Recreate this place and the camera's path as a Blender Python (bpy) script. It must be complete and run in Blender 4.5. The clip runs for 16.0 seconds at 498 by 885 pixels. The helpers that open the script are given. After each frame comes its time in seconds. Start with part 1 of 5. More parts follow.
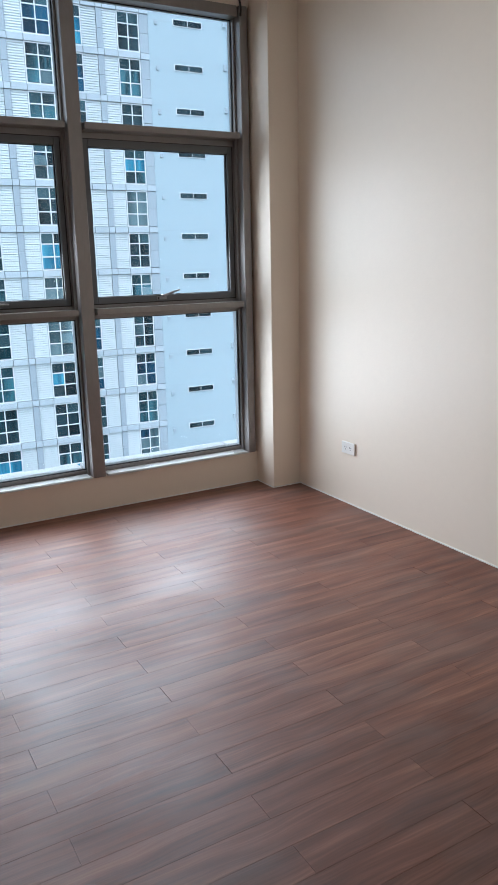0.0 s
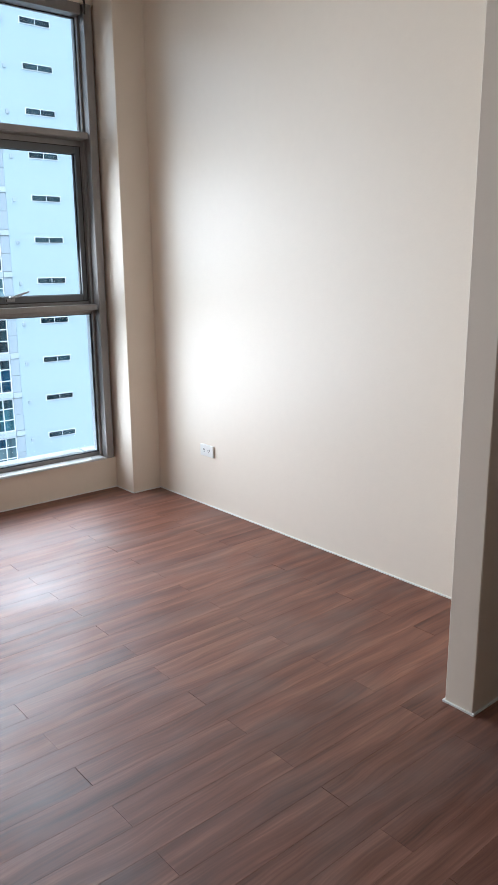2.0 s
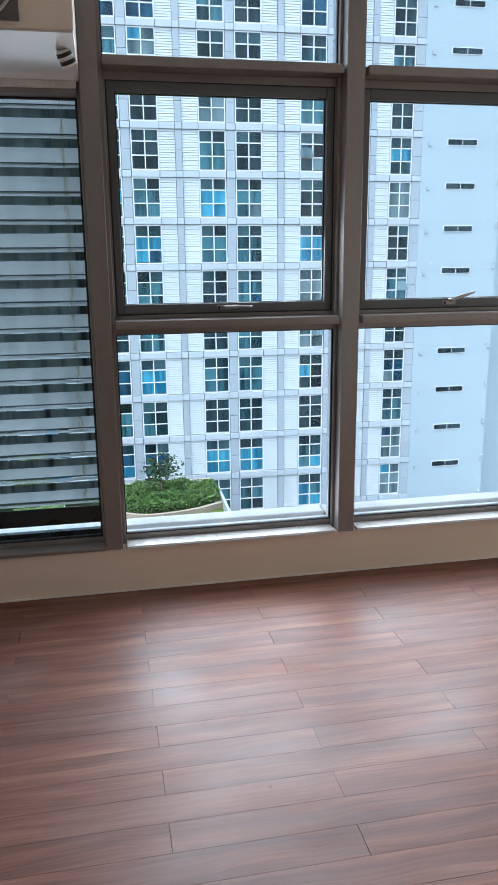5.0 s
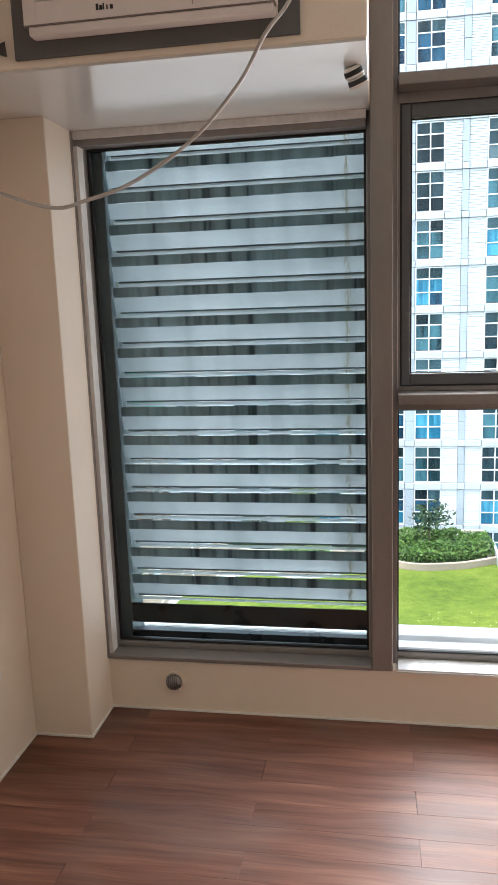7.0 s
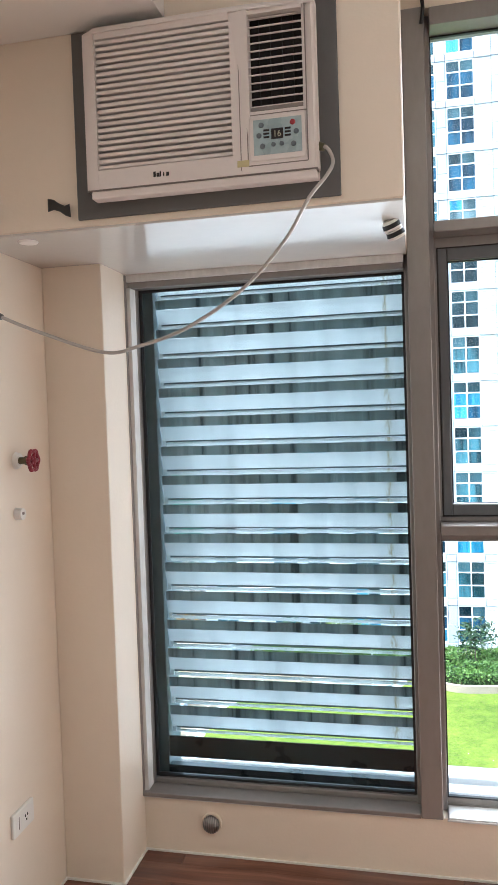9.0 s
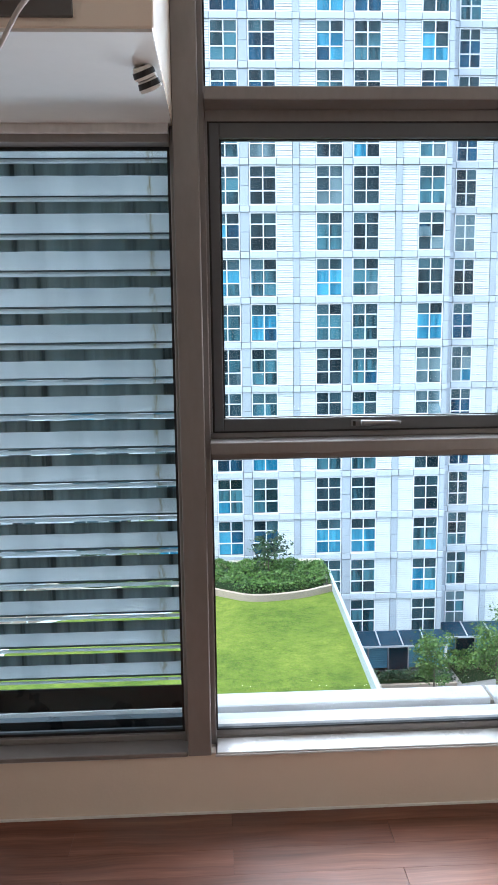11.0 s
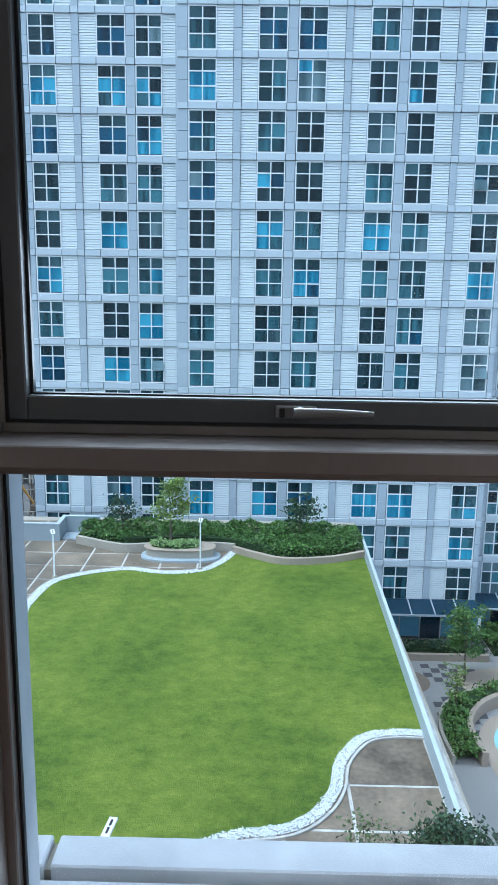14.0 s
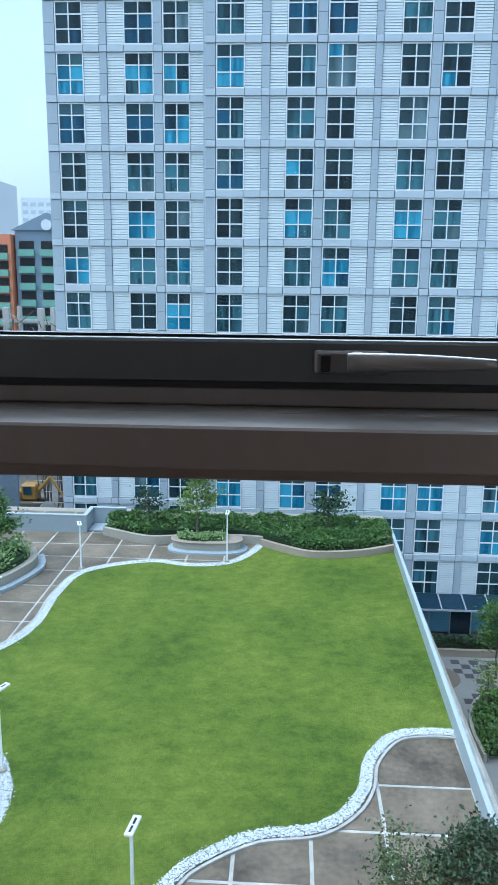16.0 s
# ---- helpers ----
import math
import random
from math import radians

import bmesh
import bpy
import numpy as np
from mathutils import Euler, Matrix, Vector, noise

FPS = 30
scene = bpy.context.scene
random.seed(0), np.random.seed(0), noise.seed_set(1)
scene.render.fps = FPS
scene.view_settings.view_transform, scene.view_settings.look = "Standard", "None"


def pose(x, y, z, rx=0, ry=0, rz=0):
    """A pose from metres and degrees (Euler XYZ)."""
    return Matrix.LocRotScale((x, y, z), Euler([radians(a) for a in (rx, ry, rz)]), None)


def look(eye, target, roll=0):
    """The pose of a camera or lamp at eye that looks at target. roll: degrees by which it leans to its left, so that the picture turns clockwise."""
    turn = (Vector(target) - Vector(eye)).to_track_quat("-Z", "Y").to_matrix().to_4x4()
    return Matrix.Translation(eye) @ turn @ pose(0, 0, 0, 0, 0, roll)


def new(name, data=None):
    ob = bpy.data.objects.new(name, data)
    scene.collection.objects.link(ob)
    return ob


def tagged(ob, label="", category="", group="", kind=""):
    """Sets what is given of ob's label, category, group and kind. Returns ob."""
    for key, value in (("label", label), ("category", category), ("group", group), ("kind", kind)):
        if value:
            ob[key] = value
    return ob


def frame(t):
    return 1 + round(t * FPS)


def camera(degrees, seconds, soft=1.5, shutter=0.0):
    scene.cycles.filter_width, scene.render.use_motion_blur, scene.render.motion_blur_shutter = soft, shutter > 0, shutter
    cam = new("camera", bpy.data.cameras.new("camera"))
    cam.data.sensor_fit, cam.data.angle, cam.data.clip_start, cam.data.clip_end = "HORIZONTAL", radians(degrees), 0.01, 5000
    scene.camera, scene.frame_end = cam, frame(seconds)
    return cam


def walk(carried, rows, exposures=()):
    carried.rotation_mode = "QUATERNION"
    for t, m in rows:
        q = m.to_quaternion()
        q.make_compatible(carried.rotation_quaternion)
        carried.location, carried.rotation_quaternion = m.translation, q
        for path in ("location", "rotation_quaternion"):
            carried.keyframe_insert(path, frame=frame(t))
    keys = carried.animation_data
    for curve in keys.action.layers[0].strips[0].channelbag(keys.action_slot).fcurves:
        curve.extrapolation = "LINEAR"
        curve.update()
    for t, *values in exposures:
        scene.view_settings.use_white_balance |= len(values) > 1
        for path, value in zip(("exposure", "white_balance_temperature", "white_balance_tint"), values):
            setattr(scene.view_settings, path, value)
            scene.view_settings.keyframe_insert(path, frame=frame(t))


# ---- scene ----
cam = camera(36.8, 16.0, soft=1.25)

# ---- camera and walk ----
PATH = [
    (0, look((-0.23, 0.207, 1.39), (0.729, 1.896, 0.914), -1.3)),
    (0.5, look((-0.217, 0.204, 1.392), (0.898, 1.797, 0.923), -1.0)),
    (1, look((-0.187, 0.182, 1.398), (1.045, 1.687, 0.933), -0.9)),
    (1.5, look((-0.178, 0.164, 1.391), (1.149, 1.588, 0.931), -0.7)),
    (2, look((-0.203, 0.191, 1.373), (1.054, 1.675, 0.907), -0.5)),
    (2.5, look((-0.247, 0.293, 1.371), (0.751, 1.945, 0.849), -0.8)),
    (3, look((-0.176, 0.463, 1.377), (0.593, 2.226, 0.831), -1.5)),
    (3.5, look((-0.133, 0.617, 1.386), (0.497, 2.44, 0.856), -1.9)),
    (6, look((0.112, 1.629, 1.387), (0.204, 3.569, 0.911), -0.7)),
    (6.5, look((0.068, 1.774, 1.432), (-0.063, 3.717, 0.976), -1.7)),
    (7, look((0.03, 1.803, 1.44), (-0.307, 3.741, 1.078), -2.0)),
    (7.5, look((0.025, 1.791, 1.472), (-0.399, 3.728, 1.212), -2.1)),
    (8, look((0.026, 1.779, 1.488), (-0.435, 3.719, 1.331), -2.2)),
    (8.5, look((0.027, 1.774, 1.496), (-0.442, 3.716, 1.409), -2.1)),
    (9, look((0.022, 1.784, 1.502), (-0.411, 3.736, 1.437), -1.9)),
    (9.5, look((0.027, 1.814, 1.48), (-0.298, 3.785, 1.395), -1.7)),
    (10, look((0.069, 1.864, 1.47), (-0.098, 3.852, 1.323), -1.4)),
    (12.5, look((0.273, 2.686, 1.41), (0.497, 4.633, 1.01), -0.2)),
    (13, look((0.422, 2.858, 1.406), (0.579, 4.811, 1.005), 0.2)),
    (13.5, look((0.48, 3.003, 1.385), (0.543, 4.961, 0.982), 0.7)),
    (14, look((0.486, 3.189, 1.36), (0.461, 5.149, 0.962), 0.9)),
    (14.5, look((0.469, 3.339, 1.325), (0.366, 5.296, 0.924), 0.8)),
    (15, look((0.489, 3.442, 1.3), (0.342, 5.394, 0.892), 0.8)),
    (15.5, look((0.505, 3.567, 1.275), (0.35, 5.516, 0.856), 0.6)),
    (16, look((0.489, 3.665, 1.248), (0.39, 5.618, 0.828), 0.6)),
]
EXPOSURES = [(0.0, 0.70, 5100, 1), (0.5, 0.80, 5100, 0), (1.0, 1.00, 5050, 0), (1.5, 1.15, 5050, 1), (2.0, 1.05, 5050, 0), (2.5, 0.82, 5050, 0), (3.5, 0.75, 5050, 0), (6.0, 0.90, 5450, 5), (6.5, 1.02, 5650, 6), (7.0, 1.45, 5700, 4),
             (7.5, 1.90, 5250, 0), (8.0, 2.06, 5280, 1), (9.0, 2.10, 5280, 1), (10.2, 1.56, 5200, 2), (12.5, 0.72, 5250, 6), (14.0, 0.34, 4780, 0), (16.0, 0.24, 4750, -1)]
walk(cam, PATH, EXPOSURES)

# ---- world, sun and daylight ----
world = bpy.data.worlds.new("sky")
scene.world = world
world.use_nodes = True
wn, wl = world.node_tree.nodes, world.node_tree.links
sky = wn.new("ShaderNodeTexSky")
sky.sky_type, sky.sun_disc = "NISHITA", False
sky.sun_elevation, sky.sun_rotation = radians(64), radians(255)
sky.air_density, sky.dust_density, sky.ozone_density = 1.0, 8.0, 0.6
wl.new(sky.outputs[0], wn["Background"].inputs[0])
wn["Background"].inputs[1].default_value = 0.12
puff, band = wn.new("ShaderNodeTexNoise"), wn.new("ShaderNodeValToRGB")
puff.inputs["Scale"].default_value, puff.inputs["Detail"].default_value = 5.0, 6.0
band.color_ramp.elements[0].position, band.color_ramp.elements[0].color = 0.35, (0.92, 0.95, 1.0, 1)
band.color_ramp.elements[1].position, band.color_ramp.elements[1].color = 0.65, (1.12, 1.06, 0.99, 1)
wl.new(puff.outputs[0], band.inputs[0])
cloud, both = wn.new("ShaderNodeBackground"), wn.new("ShaderNodeAddShader")
wl.new(band.outputs[0], cloud.inputs[0])
cloud.inputs[1].default_value = 0.60
wl.new(wn["Background"].outputs[0], both.inputs[0]), wl.new(cloud.outputs[0], both.inputs[1])
wl.new(both.outputs[0], wn["World Output"].inputs[0])
sun = new("sun", bpy.data.lights.new("sun", "SUN"))
sun.data.energy, sun.data.angle, sun.data.color = 0.9, radians(40), (1.0, 0.98, 0.95)
sun.matrix_world = look((0, 0, 60), (14, 5, 30))


def window_light(x0, x1, z0, z1, y, watts, tint, fall, drift, spread):
    """Daylight that enters through one window's opening, falling and drifting east by those slopes."""
    lamp = new("window_light", bpy.data.lights.new("window_light", "AREA"))
    lamp.data.shape, lamp.data.size, lamp.data.size_y = "RECTANGLE", x1 - x0, z1 - z0
    lamp.data.energy, lamp.data.color, lamp.data.spread = watts, tint, radians(spread)
    x, z = (x0 + x1) / 2, (z0 + z1) / 2
    lamp.matrix_world = look((x, y, z), (x + drift, y - 1, z - fall))


DAY = (1.0, 0.915, 0.86)
for x0, x1, k in ((0.145, 0.96, 1.12), (1.157, 1.982, 0.88)):
    window_light(x0, x1, 0.25, 1.04, 4.27, 7.6 * k, DAY, 0.12, 0.0, 142)
    window_light(x0, x1, 1.205, 1.983, 4.28, 6.6 * k, DAY, 0.25, 0.0, 142)
    window_light(x0, x1, 2.115, 2.69, 4.28, 1.2 * k, DAY, 0.35, 0.0, 150)
window_light(-0.88, -0.02, 0.3, 1.92, 4.291, 1.35, DAY, 0.0, 0.0, 180)

# ---- materials ----
MATS = {}


def nodes_of(name):
    m = bpy.data.materials.new(name)
    m.use_nodes = True
    MATS[name] = m
    return m, m.node_tree.nodes, m.node_tree.links, m.node_tree.nodes["Principled BSDF"]


def noise_tex(n, l, vec, scale, detail=4.0, stretch=None):
    if stretch:
        mp = n.new("ShaderNodeMapping")
        mp.inputs["Scale"].default_value = stretch
        l.new(vec, mp.inputs[0])
        vec = mp.outputs[0]
    t = n.new("ShaderNodeTexNoise")
    t.inputs["Scale"].default_value, t.inputs["Detail"].default_value = scale, detail
    l.new(vec, t.inputs["Vector"])
    return t.outputs[0]


def mathn(n, l, op, a, b):
    m = n.new("ShaderNodeMath")
    m.operation = op
    for i, v in enumerate((a, b)):
        if isinstance(v, (int, float)):
            m.inputs[i].default_value = v
        else:
            l.new(v, m.inputs[i])
    return m.outputs[0]


def ramp(n, l, fac, stops):
    r = n.new("ShaderNodeValToRGB")
    els = r.color_ramp.elements
    while len(els) < len(stops):
        els.new(0.5)
    for e, (p, c) in zip(els, stops):
        e.position, e.color = p, (*c, 1)
    l.new(fac, r.inputs[0])
    return r.outputs[0]


def paint(name, c, rough=0.6, metal=0.0, var=0.1, s1=1.3, s2=30.0, bump=0.0, bscale=150.0, each=0.0, stretch=None, spec=0.5, coat=0.0):
    """A surface of one colour with broad stains, fine grain and relief."""
    m, n, l, b = nodes_of(name)
    pos = n.new("ShaderNodeNewGeometry").outputs["Position"]
    a = noise_tex(n, l, pos, s1, 5.0, stretch)
    d = noise_tex(n, l, pos, s2, 3.0, stretch)
    v = mathn(n, l, "ADD", mathn(n, l, "MULTIPLY", mathn(n, l, "SUBTRACT", a, 0.5), var * 3), mathn(n, l, "MULTIPLY", mathn(n, l, "SUBTRACT", d, 0.5), var * 1.6))
    if each:
        rnd = n.new("ShaderNodeObjectInfo").outputs["Random"]
        v = mathn(n, l, "ADD", v, mathn(n, l, "MULTIPLY", mathn(n, l, "SUBTRACT", rnd, 0.5), each))
    v = mathn(n, l, "ADD", v, 1.0)
    h = n.new("ShaderNodeHueSaturation")
    h.inputs["Color"].default_value = (*c, 1)
    l.new(v, h.inputs["Value"])
    l.new(h.outputs[0], b.inputs["Base Color"])
    b.inputs["Metallic"].default_value = metal
    l.new(mathn(n, l, "ADD", mathn(n, l, "MULTIPLY", mathn(n, l, "SUBTRACT", a, 0.5), 0.3), rough), b.inputs["Roughness"])
    b.inputs["Specular IOR Level"].default_value = spec
    b.inputs["Coat Weight"].default_value = coat
    if bump:
        bn = n.new("ShaderNodeBump")
        bn.inputs["Strength"].default_value, bn.inputs["Distance"].default_value = bump, 0.01
        l.new(noise_tex(n, l, pos, bscale, 3.0), bn.inputs["Height"])
        l.new(bn.outputs[0], b.inputs["Normal"])
    return m


def wood_floor():
    m, n, l, b = nodes_of("plank_wood")
    pos = n.new("ShaderNodeNewGeometry").outputs["Position"]
    rnd = n.new("ShaderNodeObjectInfo").outputs["Random"]
    off = n.new("ShaderNodeCombineXYZ")
    l.new(mathn(n, l, "MULTIPLY", rnd, 37.0), off.inputs[0])
    l.new(mathn(n, l, "MULTIPLY", rnd, 11.0), off.inputs[2])
    add = n.new("ShaderNodeVectorMath")
    l.new(pos, add.inputs[0]), l.new(off.outputs[0], add.inputs[1])
    p = add.outputs[0]
    bend = n.new("ShaderNodeVectorMath")
    bend.operation = "MULTIPLY_ADD"
    curl = n.new("ShaderNodeTexNoise")
    curl.inputs["Scale"].default_value = 2.6
    l.new(p, curl.inputs["Vector"])
    l.new(curl.outputs[1], bend.inputs[0]), l.new(p, bend.inputs[2])
    bend.inputs[1].default_value = (0.0, 0.06, 0.0)
    p = bend.outputs[0]
    g1 = noise_tex(n, l, p, 3.0, 6.0, (0.55, 7.0, 1.0))
    g2 = noise_tex(n, l, p, 9.0, 5.0, (0.5, 16.0, 1.0))
    blot = noise_tex(n, l, pos, 1.6, 4.0)
    f = mathn(n, l, "ADD", mathn(n, l, "MULTIPLY", g1, 0.62), mathn(n, l, "MULTIPLY", g2, 0.38))
    f = mathn(n, l, "ADD", f, mathn(n, l, "MULTIPLY", mathn(n, l, "SUBTRACT", rnd, 0.5), 0.06))
    c = ramp(n, l, f, [(0.27, (0.060, 0.021, 0.012)), (0.43, (0.136, 0.052, 0.031)), (0.55, (0.200, 0.084, 0.052)), (0.72, (0.31, 0.150, 0.096))])
    smear = noise_tex(n, l, pos, 2.2, 7.0, (1.0, 1.7, 1.0))
    dust = n.new("ShaderNodeMix")
    dust.data_type = "RGBA"
    l.new(ramp(n, l, smear, [(0.48, (0, 0, 0)), (0.72, (0.34, 0.34, 0.34))]), dust.inputs[0])
    l.new(c, dust.inputs[6])
    dust.inputs[7].default_value = (0.18, 0.155, 0.145, 1)
    speck = n.new("ShaderNodeTexVoronoi")
    speck.inputs["Scale"].default_value = 3.2
    l.new(pos, speck.inputs["Vector"])
    spots = n.new("ShaderNodeMix")
    spots.data_type = "RGBA"
    l.new(ramp(n, l, speck.outputs["Distance"], [(0.012, (0.8, 0.8, 0.8)), (0.022, (0, 0, 0))]), spots.inputs[0])
    l.new(dust.outputs[2], spots.inputs[6])
    spots.inputs[7].default_value = (0.03, 0.02, 0.015, 1)
    l.new(spots.outputs[2], b.inputs["Base Color"])
    l.new(mathn(n, l, "ADD", mathn(n, l, "MULTIPLY", blot, 0.62), mathn(n, l, "MULTIPLY", g2, 0.38)), b.inputs["Roughness"])
    b.inputs["Specular IOR Level"].default_value = 0.47
    bn = n.new("ShaderNodeBump")
    bn.inputs["Strength"].default_value, bn.inputs["Distance"].default_value = 0.12, 0.003
    l.new(g2, bn.inputs["Height"])
    l.new(bn.outputs[0], b.inputs["Normal"])
    return m


def clear_glass(name, tint):
    """A clear pane: it lets light straight through and mirrors at a slant."""
    m, n, l, b = nodes_of(name)
    n.remove(b)
    t, g, mx, fr = n.new("ShaderNodeBsdfTransparent"), n.new("ShaderNodeBsdfGlossy"), n.new("ShaderNodeMixShader"), n.new("ShaderNodeFresnel")
    t.inputs[0].default_value = (*tint, 1)
    g.inputs["Roughness"].default_value = 0.02
    fr.inputs[0].default_value = 1.33
    l.new(fr.outputs[0], mx.inputs[0]), l.new(t.outputs[0], mx.inputs[1]), l.new(g.outputs[0], mx.inputs[2])
    l.new(mx.outputs[0], n["Material Output"].inputs[0])
    return m


def curtain_glass(name, dark, light, fold):
    """A far window pane with a folded curtain behind it."""
    m, n, l, b = nodes_of(name)
    pos = n.new("ShaderNodeNewGeometry").outputs["Position"]
    f = noise_tex(n, l, pos, fold, 3.0, (1.0, 0.3, 0.10))
    rnd = n.new("ShaderNodeObjectInfo").outputs["Random"]
    f = mathn(n, l, "ADD", f, mathn(n, l, "MULTIPLY", mathn(n, l, "SUBTRACT", rnd, 0.5), 0.35))
    l.new(ramp(n, l, f, [(0.34, dark), (0.66, light)]), b.inputs["Base Color"])
    b.inputs["Roughness"].default_value = 0.12
    b.inputs["Specular IOR Level"].default_value = 0.3
    return m


def leaves(name, c1, c2):
    m, n, l, b = nodes_of(name)
    geo = n.new("ShaderNodeNewGeometry")
    big = noise_tex(n, l, geo.outputs["Position"], 1.1, 3.0)
    f = mathn(n, l, "ADD", mathn(n, l, "MULTIPLY", geo.outputs["Random Per Island"], 0.6), mathn(n, l, "MULTIPLY", big, 0.5))
    l.new(ramp(n, l, f, [(0.2, c1), (0.9, c2)]), b.inputs["Base Color"])
    b.inputs["Roughness"].default_value = 0.5
    return m


def grass():
    m, n, l, b = nodes_of("grass")
    pos = n.new("ShaderNodeNewGeometry").outputs["Position"]
    a, d, e, g = noise_tex(n, l, pos, 0.22, 5.0), noise_tex(n, l, pos, 1.9, 6.0, (1.0, 1.15, 1)), noise_tex(n, l, pos, 9.0, 5.0), noise_tex(n, l, pos, 34.0, 3.0)
    f = mathn(n, l, "ADD", mathn(n, l, "MULTIPLY", a, 0.34), mathn(n, l, "MULTIPLY", d, 0.22))
    f = mathn(n, l, "ADD", f, mathn(n, l, "ADD", mathn(n, l, "MULTIPLY", e, 0.22), mathn(n, l, "MULTIPLY", g, 0.22)))
    l.new(ramp(n, l, f, [(0.40, (0.058, 0.102, 0.010)), (0.5, (0.118, 0.166, 0.018)), (0.605, (0.205, 0.248, 0.036))]), b.inputs["Base Color"])
    b.inputs["Roughness"].default_value = 0.9
    b.inputs["Specular IOR Level"].default_value = 0.25
    bn = n.new("ShaderNodeBump")
    bn.inputs["Strength"].default_value, bn.inputs["Distance"].default_value = 1.0, 0.06
    l.new(noise_tex(n, l, pos, 24.0, 5.0), bn.inputs["Height"])
    l.new(bn.outputs[0], b.inputs["Normal"])
    return m


def slat_metal(name, stops, scale, stretch, glow, rust):
    """Thin painted louvre metal, through which some daylight glows, streaked with dirt and rust."""
    m, n, l, b = nodes_of(name)
    pos = n.new("ShaderNodeNewGeometry").outputs["Position"]
    streak = noise_tex(n, l, pos, scale, 4.0, stretch)
    c = ramp(n, l, streak, stops)
    if rust:
        xyz = n.new("ShaderNodeSeparateXYZ")
        l.new(pos, xyz.inputs[0])
        away = mathn(n, l, "ABSOLUTE", mathn(n, l, "ADD", xyz.outputs[0], 0.066), 0.0)
        near = mathn(n, l, "SUBTRACT", 1.0, mathn(n, l, "MULTIPLY", away, 26.0))
        spot = noise_tex(n, l, pos, 60.0, 5.0, (2.2, 1.0, 0.35))
        f = ramp(n, l, mathn(n, l, "MULTIPLY", near, spot), [(0.36, (0, 0, 0)), (0.6, (0.8, 0.8, 0.8))])
        mix = n.new("ShaderNodeMix")
        mix.data_type = "RGBA"
        l.new(f, mix.inputs[0]), l.new(c, mix.inputs[6])
        mix.inputs[7].default_value = (0.36, 0.30, 0.16, 1)
        c = mix.outputs[2]
    l.new(c, b.inputs["Base Color"])
    b.inputs["Roughness"].default_value = 0.35
    t, mx = n.new("ShaderNodeBsdfTranslucent"), n.new("ShaderNodeMixShader")
    l.new(c, t.inputs[0])
    mx.inputs[0].default_value = glow
    l.new(b.outputs[0], mx.inputs[1]), l.new(t.outputs[0], mx.inputs[2])
    l.new(mx.outputs[0], n["Material Output"].inputs[0])
    return m


def pebbles():
    m, n, l, b = nodes_of("white_gravel")
    rnd = n.new("ShaderNodeNewGeometry").outputs["Random Per Island"]
    l.new(ramp(n, l, rnd, [(0.0, (0.40, 0.42, 0.43)), (0.3, (0.66, 0.69, 0.70)), (1.0, (0.84, 0.86, 0.87))]), b.inputs["Base Color"])
    b.inputs["Roughness"].default_value = 0.75
    return m


WALL = paint("wall_paint", (0.80, 0.705, 0.59), 0.42, var=0.02, s1=0.9, s2=25, bump=0.06, bscale=90, spec=0.35)
CEIL = paint("ceiling_paint", (0.80, 0.77, 0.73), 0.6, var=0.02, bump=0.03)
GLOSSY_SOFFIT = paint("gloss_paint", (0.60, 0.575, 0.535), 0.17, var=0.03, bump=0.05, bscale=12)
CAULK = paint("white_caulk", (0.82, 0.80, 0.76), 0.6)
PLANK = wood_floor()
UNDERLAY = paint("underlay", (0.07, 0.04, 0.03), 0.9)
ALU = paint("aluminium_grey", (0.252, 0.234, 0.223), 0.34, metal=0.25, var=0.12, s1=3, s2=60, stretch=(1, 1, 0.35))
ALU_DARK = paint("aluminium_inner", (0.125, 0.13, 0.135), 0.45, metal=0.25, var=0.08, s1=3, s2=50)
GASKET = paint("black_gasket", (0.012, 0.012, 0.013), 0.5)
GLASS = clear_glass("window_glass", (0.97, 0.985, 0.98))
TINTED = clear_glass("dusty_glass", (0.92, 0.96, 0.96))
CHROME = paint("satin_steel", (0.30, 0.295, 0.29), 0.32, metal=0.8, var=0.05, s2=80)
AC_PLASTIC = paint("aged_white_plastic", (0.72, 0.655, 0.625), 0.42, var=0.04, s1=4, s2=50)
AC_DARK = paint("dark_vent", (0.015, 0.014, 0.014), 0.7)
# the same plastic darkened, for the shade in seams, slots and recesses
AC_SHADE = paint("shaded_plastic", (0.22, 0.19, 0.175), 0.6)
GREY_BOARD = paint("grey_board", (0.115, 0.113, 0.11), 0.65, var=0.08, s1=4, s2=50)
PANEL_BLUE = paint("control_film", (0.36, 0.45, 0.47), 0.3, var=0.22, s1=18, s2=60)
BUTTON = paint("grey_button", (0.12, 0.14, 0.16), 0.4)
BUTTON_RED = paint("red_button", (0.35, 0.03, 0.04), 0.4)
CABLE = paint("cable_sheath", (0.40, 0.37, 0.34), 0.45, var=0.06)
TAPE = paint("masking_tape", (0.55, 0.48, 0.25), 0.6)
PLASTIC_WHITE = paint("white_plastic", (0.78, 0.76, 0.72), 0.3, var=0.02)
RED_PAINT = paint("red_handwheel", (0.24, 0.012, 0.03), 0.35, var=0.1)
BRASS = paint("green_brass", (0.12, 0.11, 0.06), 0.4, metal=0.6)
SLAT = slat_metal("louvre_blade", [(0.3, (0.58, 0.605, 0.61)), (0.6, (0.75, 0.765, 0.765))], 14.0, (1.0, 0.3, 0.12), 0.52, True)
# darker streaked copy of the blade: the shadow on its underside, as colour
SLAT_SHADE = slat_metal("louvre_web_shaded", [(0.33, (0.09, 0.12, 0.13)), (0.40, (0.27, 0.33, 0.34)), (0.62, (0.44, 0.52, 0.54))], 30.0, (1.0, 0.3, 0.02), 0.5, False)
